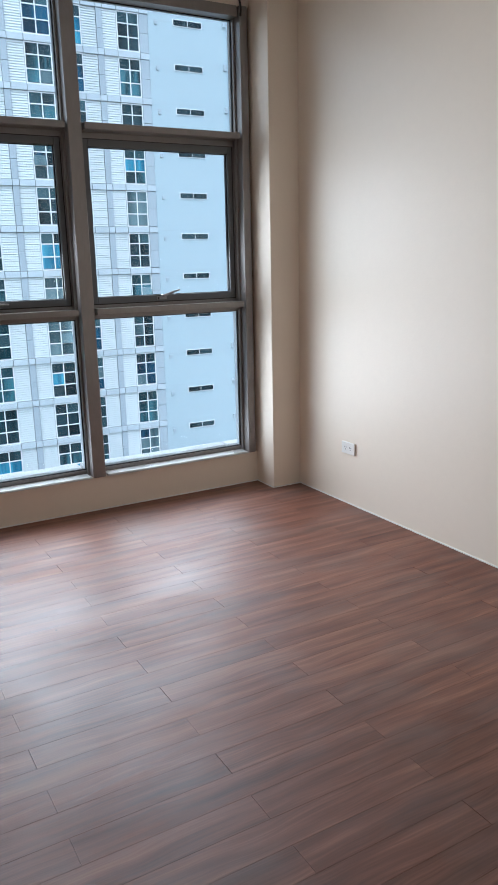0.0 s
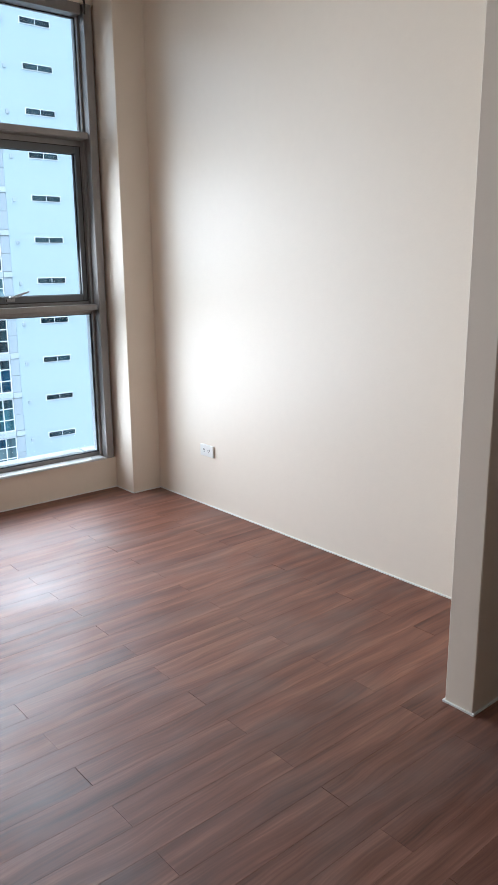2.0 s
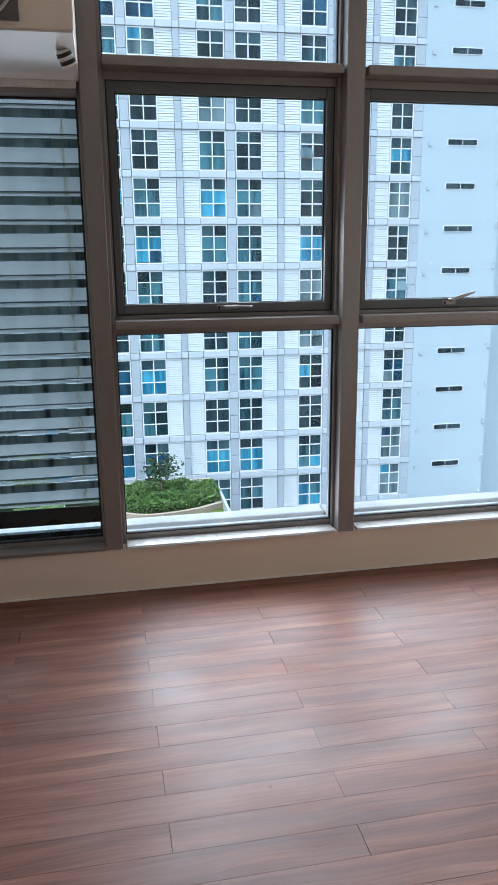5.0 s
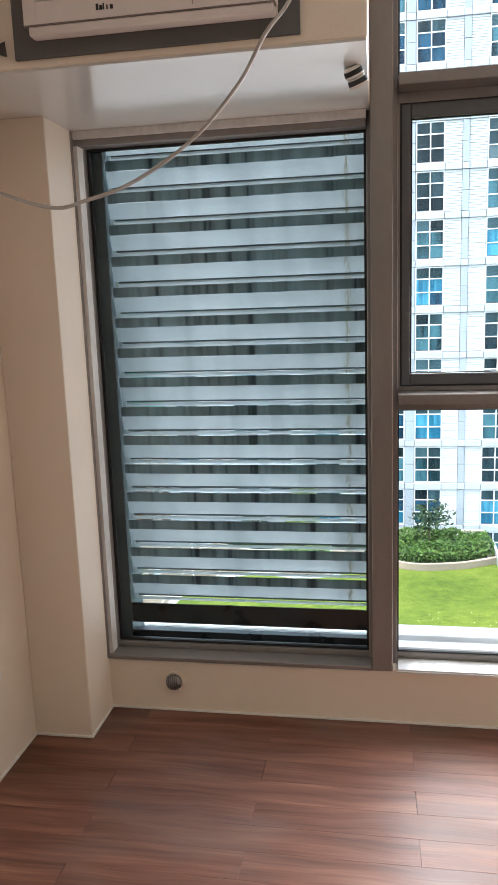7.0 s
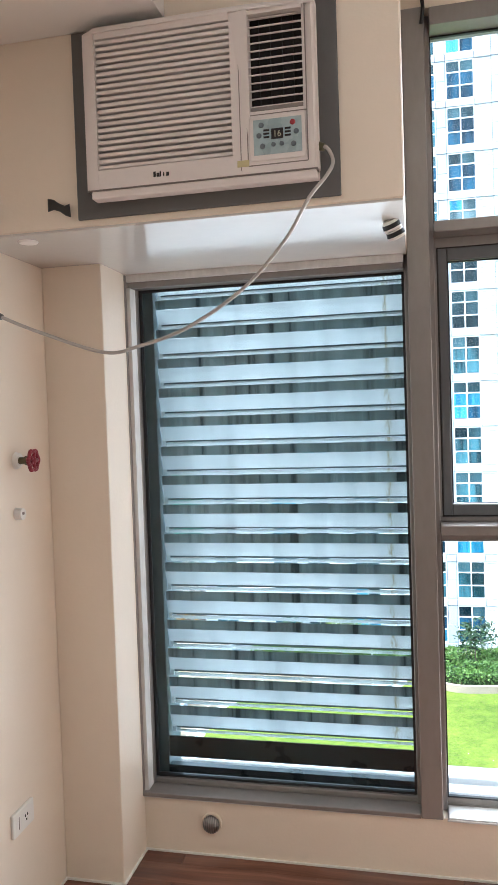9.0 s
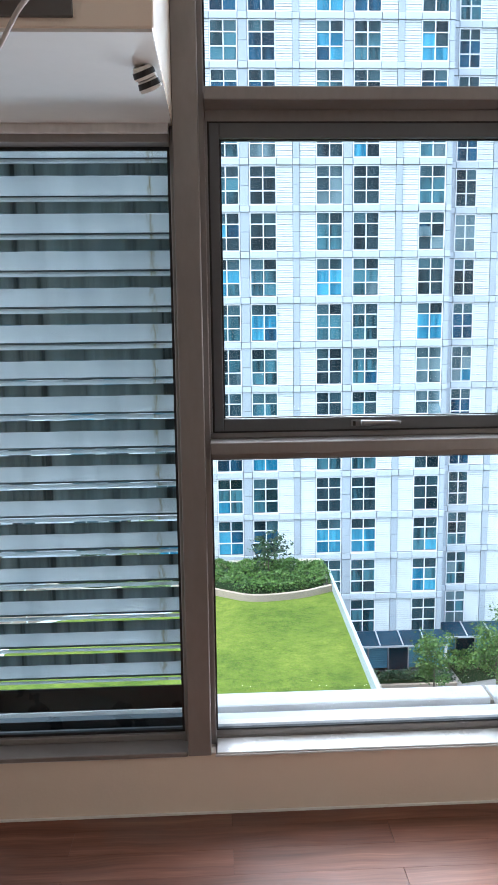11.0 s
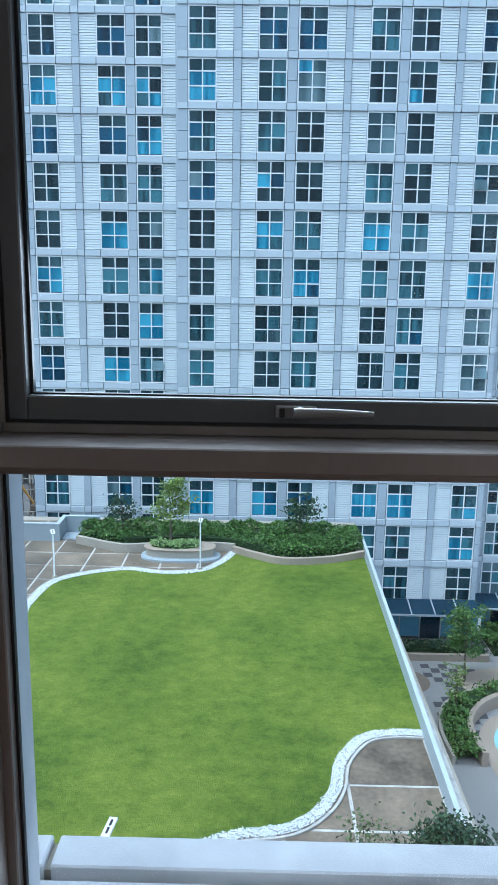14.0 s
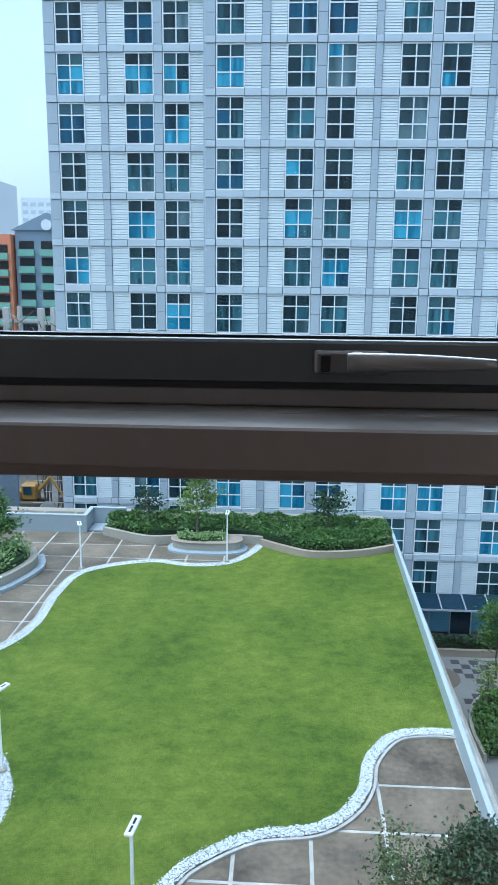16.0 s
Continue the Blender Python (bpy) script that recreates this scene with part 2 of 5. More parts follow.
POST_DARK = paint("screen_post", (0.12, 0.16, 0.17), 0.4, var=0.2, s1=6)
LEDGE = paint("white_ledge", (0.64, 0.645, 0.66), 0.6, var=0.26, s1=2.4, s2=14, bump=0.1, bscale=60)
PANEL_DARK = paint("dark_flashing", (0.030, 0.045, 0.050), 0.3, var=0.25, s1=8, s2=40)
# frame aluminium paled to blue-white, the sky's light put into its colour
SKYLIT_ALU = paint("skylit_aluminium", (0.56, 0.59, 0.63), 0.4, var=0.06, s1=4, s2=30, stretch=(1, 1, 0.2))
# whitened so that the sill seems to mirror the bright outside
SILL_BRIGHT = paint("daylit_sill", (0.62, 0.62, 0.62), 0.3, var=0.08, s1=6, s2=40)
SEALANT = paint("stained_sealant", (0.66, 0.655, 0.64), 0.7, var=0.2, s1=9, s2=60, stretch=(1, 1, 0.4))
GRAVEL_BED = paint("gravel_bed", (0.17, 0.17, 0.165), 0.9, var=0.2)
CONCRETE = paint("concrete", (0.35, 0.32, 0.265), 0.85, var=0.14, s1=0.6, s2=9, bump=0.2, bscale=40)
PAVE = paint("paving_concrete", (0.170, 0.137, 0.098), 0.55, var=0.6, s1=0.8, s2=6, each=0.45)
PAVE_LINE = paint("white_paving_band", (0.46, 0.445, 0.41), 0.7, var=0.35, s1=1.6, s2=9)
GRAVEL = pebbles()
GRASS = grass()
PARAPET = paint("parapet_paint", (0.34, 0.385, 0.41), 0.55, var=0.06, s1=0.7, s2=6)
PARAPET_TOP = paint("parapet_coping", (0.44, 0.49, 0.53), 0.5, var=0.04)
LAMP_WHITE = paint("lamp_white", (0.78, 0.80, 0.80), 0.4)
LAMP_CELL = paint("lamp_cell", (0.03, 0.03, 0.035), 0.3)
SOIL = paint("soil", (0.06, 0.045, 0.03), 0.95, var=0.2)
BARK = paint("bark", (0.13, 0.105, 0.08), 0.9, var=0.2, s1=6, s2=40)
LEAF = leaves("leaf_mid", (0.025, 0.065, 0.014), (0.14, 0.25, 0.045))
LEAF_DARK = leaves("leaf_dark", (0.010, 0.030, 0.014), (0.040, 0.085, 0.030))
LEAF_OLIVE = leaves("leaf_olive", (0.03, 0.05, 0.015), (0.12, 0.17, 0.055))
LEAF_LIME = leaves("leaf_lime", (0.13, 0.22, 0.06), (0.38, 0.50, 0.19))
LEAF_LIGHT = leaves("leaf_light", (0.08, 0.14, 0.025), (0.26, 0.34, 0.075))
FAC = paint("facade_panel", (0.43, 0.48, 0.53), 0.5, var=0.035, s1=0.25, s2=4, each=0.09)
FAC_BAND = paint("facade_band", (0.54, 0.59, 0.635), 0.5, var=0.03, s1=0.25, s2=4, each=0.06)
FAC_PLAIN = paint("facade_plain", (0.46, 0.55, 0.60), 0.6, var=0.025, s1=0.3, s2=3)
FAC_LOUVRE = paint("facade_louvre", (0.69, 0.73, 0.74), 0.5, var=0.03, each=0.05)
FAC_BACK = paint("facade_joint", (0.33, 0.34, 0.37), 0.8)
FRAME_WHITE = paint("window_frame_white", (0.80, 0.82, 0.83), 0.4, var=0.02)
PANES = [curtain_glass("pane_dark", (0.004, 0.014, 0.02), (0.03, 0.06, 0.075), 2.5),
         curtain_glass("pane_teal", (0.012, 0.035, 0.045), (0.08, 0.20, 0.25), 3.5),
         curtain_glass("pane_blue", (0.025, 0.14, 0.24), (0.11, 0.39, 0.56), 3.0),
         curtain_glass("pane_grey", (0.04, 0.075, 0.09), (0.18, 0.26, 0.29), 1.2),
         curtain_glass("pane_navy", (0.006, 0.024, 0.045), (0.025, 0.10, 0.18), 2.8)]
PANE_TOP = curtain_glass("pane_top", (0.015, 0.04, 0.05), (0.06, 0.12, 0.145), 1.0)
AWNING = paint("awning_glass", (0.035, 0.085, 0.14), 0.1, var=0.15, each=0.2)
SHUTTER = paint("blue_shutter", (0.17, 0.40, 0.56), 0.5)
DARK_GLASS = paint("dark_glass", (0.015, 0.05, 0.075), 0.08, var=0.3, s1=1.5)
POOL = paint("pool_floor", (0.35, 0.62, 0.66), 0.05, var=0.06)
TAN = paint("tan_paving", (0.34, 0.28, 0.22), 0.8, var=0.14, s1=0.5, s2=5)
DISC = paint("brown_paving", (0.20, 0.155, 0.12), 0.8, var=0.2, s1=0.8, s2=6)
PLAZA = paint("plaza_paving", (0.27, 0.26, 0.25), 0.8, var=0.1, s1=0.5, s2=5)
PLAZA_DARK = paint("plaza_dark_tile", (0.07, 0.07, 0.075), 0.7)
GROUND = paint("city_ground", (0.13, 0.125, 0.12), 0.95, var=0.3, s1=0.05, s2=0.4)
ORANGE = paint("orange_render", (0.72, 0.27, 0.14), 0.8, var=0.06, s1=0.2)
BLUEGREY = paint("bluegrey_render", (0.25, 0.31, 0.38), 0.8, var=0.06, s1=0.2)
GREENISH = paint("green_render", (0.25, 0.46, 0.36), 0.8, var=0.06)
OPENING = paint("dark_opening", (0.012, 0.014, 0.017), 0.7, var=0.3, s1=0.5)
# far walls, and HAZE_PANE below, have the haze of distance mixed into their colour
HAZE_TOWER = paint("haze_paled_tower", (0.82, 0.85, 0.87), 0.8, var=0.05, s1=0.1)
NET = paint("green_net", (0.13, 0.42, 0.31), 0.9, var=0.5, s1=0.6, s2=6)
HAZE_PANE = paint("haze_paled_pane", (0.58, 0.64, 0.68), 0.5)
YELLOW = paint("machine_yellow", (0.36, 0.20, 0.04), 0.5)
SITE_CONCRETE = paint("fresh_concrete", (0.52, 0.50, 0.46), 0.9, var=0.2, s1=0.8, s2=6)
SITE_WALL = paint("site_wall_paint", (0.13, 0.16, 0.20), 0.8, var=0.12, s1=0.3, s2=3)
TARP = paint("blue_tarp", (0.05, 0.25, 0.5), 0.5)


# ---- building helpers ----
def bx(bm, x0, x1, y0, y1, z0, z1, turn=None):
    """Adds a box to bm."""
    made = bmesh.ops.create_cube(bm, size=1)["verts"]
    for v in made:
        v.co = Vector((x0 + (v.co.x + 0.5) * (x1 - x0), y0 + (v.co.y + 0.5) * (y1 - y0), z0 + (v.co.z + 0.5) * (z1 - z0)))
    if turn:
        bmesh.ops.transform(bm, matrix=turn, verts=made)
    return made


def box_bm(x0, x1, y0, y1, z0, z1, bevel=0.0, seg=1):
    bm = bmesh.new()
    bx(bm, x0, x1, y0, y1, z0, z1)
    if bevel:
        bmesh.ops.bevel(bm, geom=bm.edges[:], offset=bevel, segments=seg, affect="EDGES", profile=0.5)
    return bm


def cyl(bm, a, b, r0, r1, seg=12):
    """Adds a tapered rod from a to b."""
    a, b = Vector(a), Vector(b)
    m = Matrix.Translation((a + b) / 2) @ (b - a).to_track_quat("Z", "Y").to_matrix().to_4x4()
    return bmesh.ops.create_cone(bm, cap_ends=True, segments=seg, radius1=r0, radius2=r1, depth=(b - a).length, matrix=m)["verts"]


def smooth(me, on=True):
    for f in me.polygons:
        f.use_smooth = on


def mesh_from(name, bm, material, origin=(0, 0, 0), soft=False):
    bmesh.ops.translate(bm, vec=-Vector(origin), verts=bm.verts[:])
    me = bpy.data.meshes.new(name)
    bm.to_mesh(me)
    bm.free()
    me.materials.append(material)
    if soft:
        smooth(me)
    return me


def thing(name, at, label, category, group="", kind=""):
    return tagged(place(new(name), at), label, category, group, kind)


def place(ob, at):
    ob.location = at
    return ob


def base_of(ob):
    p = Vector((0, 0, 0))
    while ob:
        p += ob.location
        ob = ob.parent
    return p


def part(name, bm, material, parent, label="", soft=False):
    """Links a bmesh, given in world places, as one mesh object under a thing or a part."""
    ob = new(name, mesh_from(name, bm, material, base_of(parent), soft))
    ob.parent = parent
    return tagged(ob, label)


def piece(name, me, at, parent, label=""):
    """Links a shared mesh as one object under a thing, at a place relative to it."""
    ob = new(name, me)
    ob.parent, ob.location = parent, at
    return tagged(ob, label)


def solid(name, bm, material, label, category, group="", kind="", soft=False):
    return tagged(new(name, mesh_from(name, bm, material, (0, 0, 0), soft)), label, category, group, kind)


def sweep(pts, r, seg=8):
    """A round tube along points."""
    bm, rings = bmesh.new(), []
    pts = [Vector(p) for p in pts]
    for i, p in enumerate(pts):
        d = (pts[min(i + 1, len(pts) - 1)] - pts[max(i - 1, 0)]).normalized()
        q = d.to_track_quat("Z", "Y")
        rings.append([bm.verts.new(p + q @ Vector((r * math.cos(k * math.tau / seg), r * math.sin(k * math.tau / seg), 0))) for k in range(seg)])
    for a, b in zip(rings, rings[1:]):
        for k in range(seg):
            bm.faces.new((a[k], a[(k + 1) % seg], b[(k + 1) % seg], b[k]))
    bm.faces.new(rings[0][::-1]), bm.faces.new(rings[-1])
    return bm


def curve_through(pts, steps=8):
    """Points along a smooth curve through pts (any dimension)."""
    p = [Vector(a) for a in pts]
    p = [2 * p[0] - p[1]] + p + [2 * p[-1] - p[-2]]
    out = []
    for i in range(1, len(p) - 2):
        for s in range(steps):
            t = s / steps
            out.append(0.5 * ((2 * p[i]) + (p[i + 1] - p[i - 1]) * t + (2 * p[i - 1] - 5 * p[i] + 4 * p[i + 1] - p[i + 2]) * t * t + (3 * p[i] - p[i - 1] - 3 * p[i + 1] + p[i + 2]) * t ** 3))
    return out + [p[-2]]


# ---- the room ----
XW, XE, YS, YN, ZC = -1.14, 2.306, -6.0, 4.22, 2.80
solid("wall_east", box_bm(XE, XE + 0.15, YS, 4.45, 0, ZC), WALL, "cream painted plaster wall with a soft sheen", "wall", kind="structure")
solid("wall_west", box_bm(XW - 0.15, XW, YS, 4.45, 0, ZC), WALL, "cream painted plaster side wall", "wall", kind="structure")
solid("wall_south", box_bm(XW - 0.15, XE + 0.15, YS - 0.15, YS, 0, ZC), WALL, "plain cream wall closing the room", "wall", kind="structure")
solid("wall_stub", box_bm(1.655, XE - 0.002, 1.321, 1.424, 0, ZC, 0.003), WALL, "short cream partition wall jutting into the room", "wall", kind="structure")
solid("wall_sill", box_bm(XW, XE, YN, 4.42, 0, 0.196), WALL, "low cream wall under the windows", "wall", kind="structure")
solid("wall_head", box_bm(XW, XE, YN, 4.42, 2.755, ZC + 0.1), WALL, "narrow cream wall strip above the windows", "wall", kind="structure")
solid("column_east", box_bm(2.108, XE, 4.02, 4.40, 0, ZC, 0.004, 2), WALL, "cream plastered column in the room's corner", "column", kind="structure")
solid("column_west", box_bm(XW, -0.935, 4.015, 4.40, 0, 2.01, 0.004, 2), WALL, "cream plastered column beside the louvred window", "column", kind="structure")
solid("ceiling", box_bm(XW - 0.15, XE + 0.15, YS - 0.15, 4.45, ZC, ZC + 0.12), CEIL, "plain white painted ceiling", "ceiling", kind="structure")
solid("ceiling_soffit", box_bm(XW, -0.563, YS, 3.607, 2.505, ZC - 0.003), CEIL, "dropped white ceiling soffit along the wall", "ceiling", kind="structure")
solid("wall_bulkhead", box_bm(XW, 0.012, 3.61, 4.40, 2.012, ZC - 0.004, 0.003), WALL, "boxed cream bulkhead that holds the air conditioner", "wall", kind="structure")
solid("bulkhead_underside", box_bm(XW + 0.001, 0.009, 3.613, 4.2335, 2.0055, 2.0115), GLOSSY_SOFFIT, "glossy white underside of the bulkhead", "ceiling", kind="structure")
trim = thing("trim", (0, 0, 0), "thin white caulk line between wall and floor", "trim", kind="structure")
for x0, x1, y0, y1 in ((XE - 0.006, XE, 1.43, 4.02), (XE - 0.006, XE, YS, 1.32), (2.108, XE - 0.006, 4.014, 4.02), (2.102, 2.108, 4.014, 4.22), (-0.929, 2.102, 4.214, 4.22),
                       (-0.935, -0.929, 4.009, 4.22), (XW + 0.006, -0.935, 4.009, 4.015), (XW, XW + 0.006, YS, 4.015), (1.649, 1.655, 1.315, 1.43), (1.655, XE - 0.006, 1.315, 1.321), (1.655, XE - 0.006, 1.424, 1.43)):
    part("caulk_line", box_bm(x0, x1, y0, y1, 0.0005, 0.007), CAULK, trim)

# ---- windows: aluminium frames across the whole wall ----
GL = [(-0.915, 0.0), (0.097, 1.008), (1.109, 2.03)]
window_1 = thing("window_1", (-0.46, 4.3, 0.15), "tall fixed window with a dusty pane in a grey aluminium frame", "window", "windows of the room", "structure")
window_2 = thing("window_2", (0.55, 4.3, 0.15), "three-light window with a closed awning sash in grey aluminium", "window", "windows of the room", "structure")
window_3 = thing("window_3", (1.57, 4.3, 0.15), "three-light window with an awning sash, its handle turned up", "window", "windows of the room", "structure")


def upright(x0, x1, z0, z1, owner, name):
    bm = bmesh.new()
    bx(bm, x0 + 0.012, x1 - 0.016, 4.206, 4.268, z0, z1)
    bx(bm, x0, x1, 4.268, 4.335, z0, z1)
    bmesh.ops.bevel(bm, geom=bm.edges[:], offset=0.0025, segments=1, affect="EDGES")
    part(name, bm, ALU, owner)


upright(-0.965, -0.915, 0.1965, 2.004, window_1, "jamb")
upright(0.0, 0.097, 0.1965, 2.755, window_2, "mullion")
upright(1.008, 1.109, 0.1965, 2.755, window_3, "mullion")
upright(2.03, 2.106, 0.1965, 2.755, window_3, "jamb")

for x0, x1, owner in ((0.035, 0.091, window_2),):
    part("outer_jamb", box_bm(x0, x1, 4.346, 4.40, 0.1725, 2.75, 0.002), SKYLIT_ALU, owner)
# thin added strips that show the mullion sides as lit by the sky
for x, owner in ((0.097, window_2), (1.005, window_2), (1.109, window_3), (2.027, window_3)):
    part("glazing_stop", box_bm(x, x + 0.003, 4.3085, 4.3445, 0.232, 1.083), SKYLIT_ALU, owner)


def gasket(x0, x1, z0, z1, y, owner, w=0.005):
    bm = bmesh.new()
    bx(bm, x0, x1, y - 0.004, y + 0.008, z0, z0 + w), bx(bm, x0, x1, y - 0.004, y + 0.008, z1 - w, z1)
    bx(bm, x0, x0 + w, y - 0.004, y + 0.008, z0 + w, z1 - w), bx(bm, x1 - w, x1, y - 0.004, y + 0.008, z0 + w, z1 - w)
    part("gasket", bm, GASKET, owner)


def pane(x0, x1, z0, z1, y, owner, material=GLASS):
    ob = part("pane", box_bm(x0, x1, y, y + 0.005, z0, z1), material, owner)
    ob.visible_shadow = False


def lever(x, y, z, turn, owner):
    """The cast handle of an awning sash: a base plate and a flattened lever."""
    hand_base = part("handle", box_bm(x, x + 0.062, y - 0.006, y + 0.001, z - 0.010, z + 0.010, 0.003, 2), CHROME, owner, "satin steel window handle")
    bm = bmesh.new()
    cyl(bm, (0.036, 0.0, 0.002), (0.036, -0.032, 0.002), 0.008, 0.0075, 14)
    rows = []
    for i in range(13):
        u = i / 12
        h, d = 0.0078 - 0.0035 * u * u, 0.006 - 0.002 * u
        cx, cy = 0.026 + 0.116 * u, -0.031 + 0.004 * math.sin(u * math.pi)
        rows.append([bm.verts.new((cx, cy + d * math.sin(a), 0.003 + h * math.cos(a))) for a in (k * math.tau / 10 for k in range(10))])
    for p, q in zip(rows, rows[1:]):
        for k in range(10):
            bm.faces.new((p[k], p[(k + 1) % 10], q[(k + 1) % 10], q[k]))
    bm.faces.new(rows[0]), bm.faces.new(rows[-1][::-1])
    bmesh.ops.recalc_face_normals(bm, faces=bm.faces[:])
    bmesh.ops.transform(bm, matrix=pose(x, y - 0.003, z, 0, -turn, 0), verts=bm.verts[:])
    part("lever", bm, CHROME, hand_base, soft=True)
    part("keyway", box_bm(x + 0.006, x + 0.014, y - 0.0075, y - 0.0055, z - 0.008, z + 0.006, 0.0008), GASKET, hand_base)


for owner, (g0, g1), turn in ((window_2, GL[1], 0.0), (window_3, GL[2], 17.0)):
    bm = bmesh.new()
    bx(bm, g0, g1, 4.206, 4.27, 1.110, 1.143), bx(bm, g0, g1, 4.27, 4.34, 1.085, 1.143), bx(bm, g0, g1, 4.300, 4.34, 1.143, 1.160)
    bmesh.ops.bevel(bm, geom=bm.edges[:], offset=0.002, segments=1, affect="EDGES")
    part("transom", bm, ALU, owner)
    bm = bmesh.new()
    bx(bm, g0, g1, 4.206, 4.34, 2.062, 2.096), bx(bm, g0, g1, 4.297, 4.34, 2.030, 2.062), bx(bm, g0, g1, 4.28, 4.335, 2.096, 2.104)
    bmesh.ops.bevel(bm, geom=bm.edges[:], offset=0.002, segments=1, affect="EDGES")
    part("transom", bm, ALU, owner)
    part("window_head", box_bm(g0, g1, 4.215, 4.335, 2.70, 2.755, 0.002), ALU, owner)
    bm = bmesh.new()
    bx(bm, g0 - 0.002, g1 + 0.002, 4.2085, 4.345, 0.197, 0.2005), bx(bm, g0, g1, 4.2875, 4.345, 0.2005, 0.212), bx(bm, g0, g1, 4.289, 4.33, 0.212, 0.230)
    bmesh.ops.bevel(bm, geom=bm.edges[:], offset=0.002, segments=1, affect="EDGES")
    part("window_sill", bm, ALU, owner)
    # board and edge carry the outside's reflected light as white paint
    part("sill_board", box_bm(g0 + 0.001, g1 - 0.001, 4.2035, 4.2865, 0.2007, 0.2075, 0.0015), SILL_BRIGHT, owner, "sill board whitened as by daylight")
    part("sill_edge", box_bm(g0 - 0.004, g1 + 0.004, 4.199, 4.2032, 0.1965, 0.2025, 0.001), SILL_BRIGHT, owner, "thin edge strip whitened as by daylight")
    sash = part("sash", box_bm(g0 + 0.011, g0 + 0.04, 4.297, 4.345, 1.163, 2.028, 0.0025), ALU_DARK, owner, "awning sash of grey aluminium")
    part("sash_stile", box_bm(g1 - 0.04, g1 - 0.011, 4.297, 4.345, 1.163, 2.028, 0.0025), ALU_DARK, sash)
    part("sash_rail", box_bm(g0 + 0.04, g1 - 0.04, 4.298, 4.345, 1.163, 1.2005, 0.0025), ALU_DARK, sash)
    part("sash_rail", box_bm(g0 + 0.04, g1 - 0.04, 4.298, 4.345, 1.988, 2.028, 0.0025), ALU_DARK, sash)
    gasket(g0 + 0.007, g1 - 0.007, 1.1595, 2.032, 4.302, owner)
    for a, b in ((g0 + 0.0002, g0 + 0.0068), (g1 - 0.0068, g1 - 0.0002)):
        part("frame_rebate", box_bm(a, b, 4.292, 4.34, 1.161, 2.029), ALU, owner)
    for z0, z1, a in ((0.230, 1.085, 0.0), (1.198, 1.990, 0.04), (2.102, 2.70, 0.0)):
        gasket(g0 + a, g1 - a, z0, z1, 4.322 if a else 4.296, owner)
        pane(g0 + a, g1 - a, z0, z1, 4.328 if a else 4.302, owner)
    lever(0.5 * (g0 + g1) - 0.042 if turn == 0 else 1.50, 4.297, 1.183, turn, owner)
g0, g1 = GL[0]
bm = bmesh.new()
bx(bm, g0 - 0.05, g1 + 0.011, 4.204, 4.345, 0.1965, 0.2115), bx(bm, g0, g1, 4.279, 4.33, 0.2115, 0.230)
bmesh.ops.bevel(bm, geom=bm.edges[:], offset=0.002, segments=1, affect="EDGES")
part("window_sill", bm, ALU, window_1)
for a in ((-0.931, -0.918, 4.218, 4.2675, 0.212, 1.96), (-0.934, 0.0, 4.219, 4.2345, 1.982, 2.0052), (-0.965, 0.0, 4.2165, 4.2195, 0.1885, 0.1962)):
    part("sealant", box_bm(*a), SEALANT, window_1, "stained white sealant strip")
part("window_head", box_bm(g0 - 0.05, g1, 4.235, 4.335, 1.962, 2.004, 0.002), ALU, window_1)
gasket(g0, g1, 0.230, 1.962, 4.296, window_1, 0.008)
pane(g0, g1, 0.230, 1.962, 4.302, window_1, TINTED)
for x in (0.075, 2.045):
    strap = sweep(curve_through([(x, 4.212, 2.79), (x + 0.004, 4.204, 2.75), (x - 0.002, 4.198, 2.70)], 5), 0.006)
    solid("strap", strap, GASKET, "short dark strap hanging at the window head", "strap", "straps at the window head", soft=True)

# ---- louvred screen outside the first window ----
screen = thing("louvre_screen", (-0.46, 4.42, 0.2), "grey-white louvre screen with dirty blades outside the window", "louvre screen")
part("screen_post", box_bm(-0.934, -0.888, 4.36, 4.50, 0.19, 2.0), POST_DARK, screen)
part("screen_post", box_bm(0.0, 0.03, 4.36, 4.50, 0.19, 2.0), POST_DARK, screen)
PITCH = 0.106
for i in range(16):
    z = 0.362 + i * PITCH
    bm = bmesh.new()
    vs = [bm.verts.new(c) for c in ((-0.885, 4.402, z + 0.007), (-0.001, 4.402, z + 0.007), (-0.001, 4.383, z + 0.058), (-0.885, 4.383, z + 0.058))]
    bm.faces.new(vs)
    bmesh.ops.solidify(bm, geom=bm.faces[:], thickness=0.0025)
    bx(bm, -0.885, -0.871, 4.3995, 4.402, z - 0.013, z + 0.007)
    blade = part("blade", bm, SLAT, screen)
    bm = bmesh.new()
    vs = [bm.verts.new((x, y, z + q)) for y, q in ((4.402, -0.0145), (4.398, -0.004), (4.392, 0.0005)) for x in (-0.869, -0.001)]
    for k in (0, 2):
        bm.faces.new((vs[k], vs[k + 1], vs[k + 3], vs[k + 2]))
    bmesh.ops.solidify(bm, geom=bm.faces[:], thickness=0.0015)
    part("blade_lip", bm, SLAT, blade)
    part("blade_groove", box_bm(-0.869, -0.001, 4.4005, 4.4035, z + 0.001, z + 0.0068), POST_DARK, blade)
    # upright web whose dark colour stands for the shaded underside
    part("blade_web", box_bm(-0.885, -0.001, 4.379, 4.382, z + 0.0585, z + 0.092), SLAT_SHADE, blade)
part("bottom_panel", box_bm(-0.89, -0.001, 4.37, 4.376, 0.268, 0.344), PANEL_DARK, screen)
part("bottom_rail", box_bm(-0.89, -0.001, 4.36, 4.39, 0.195, 0.241), PANEL_DARK, screen)

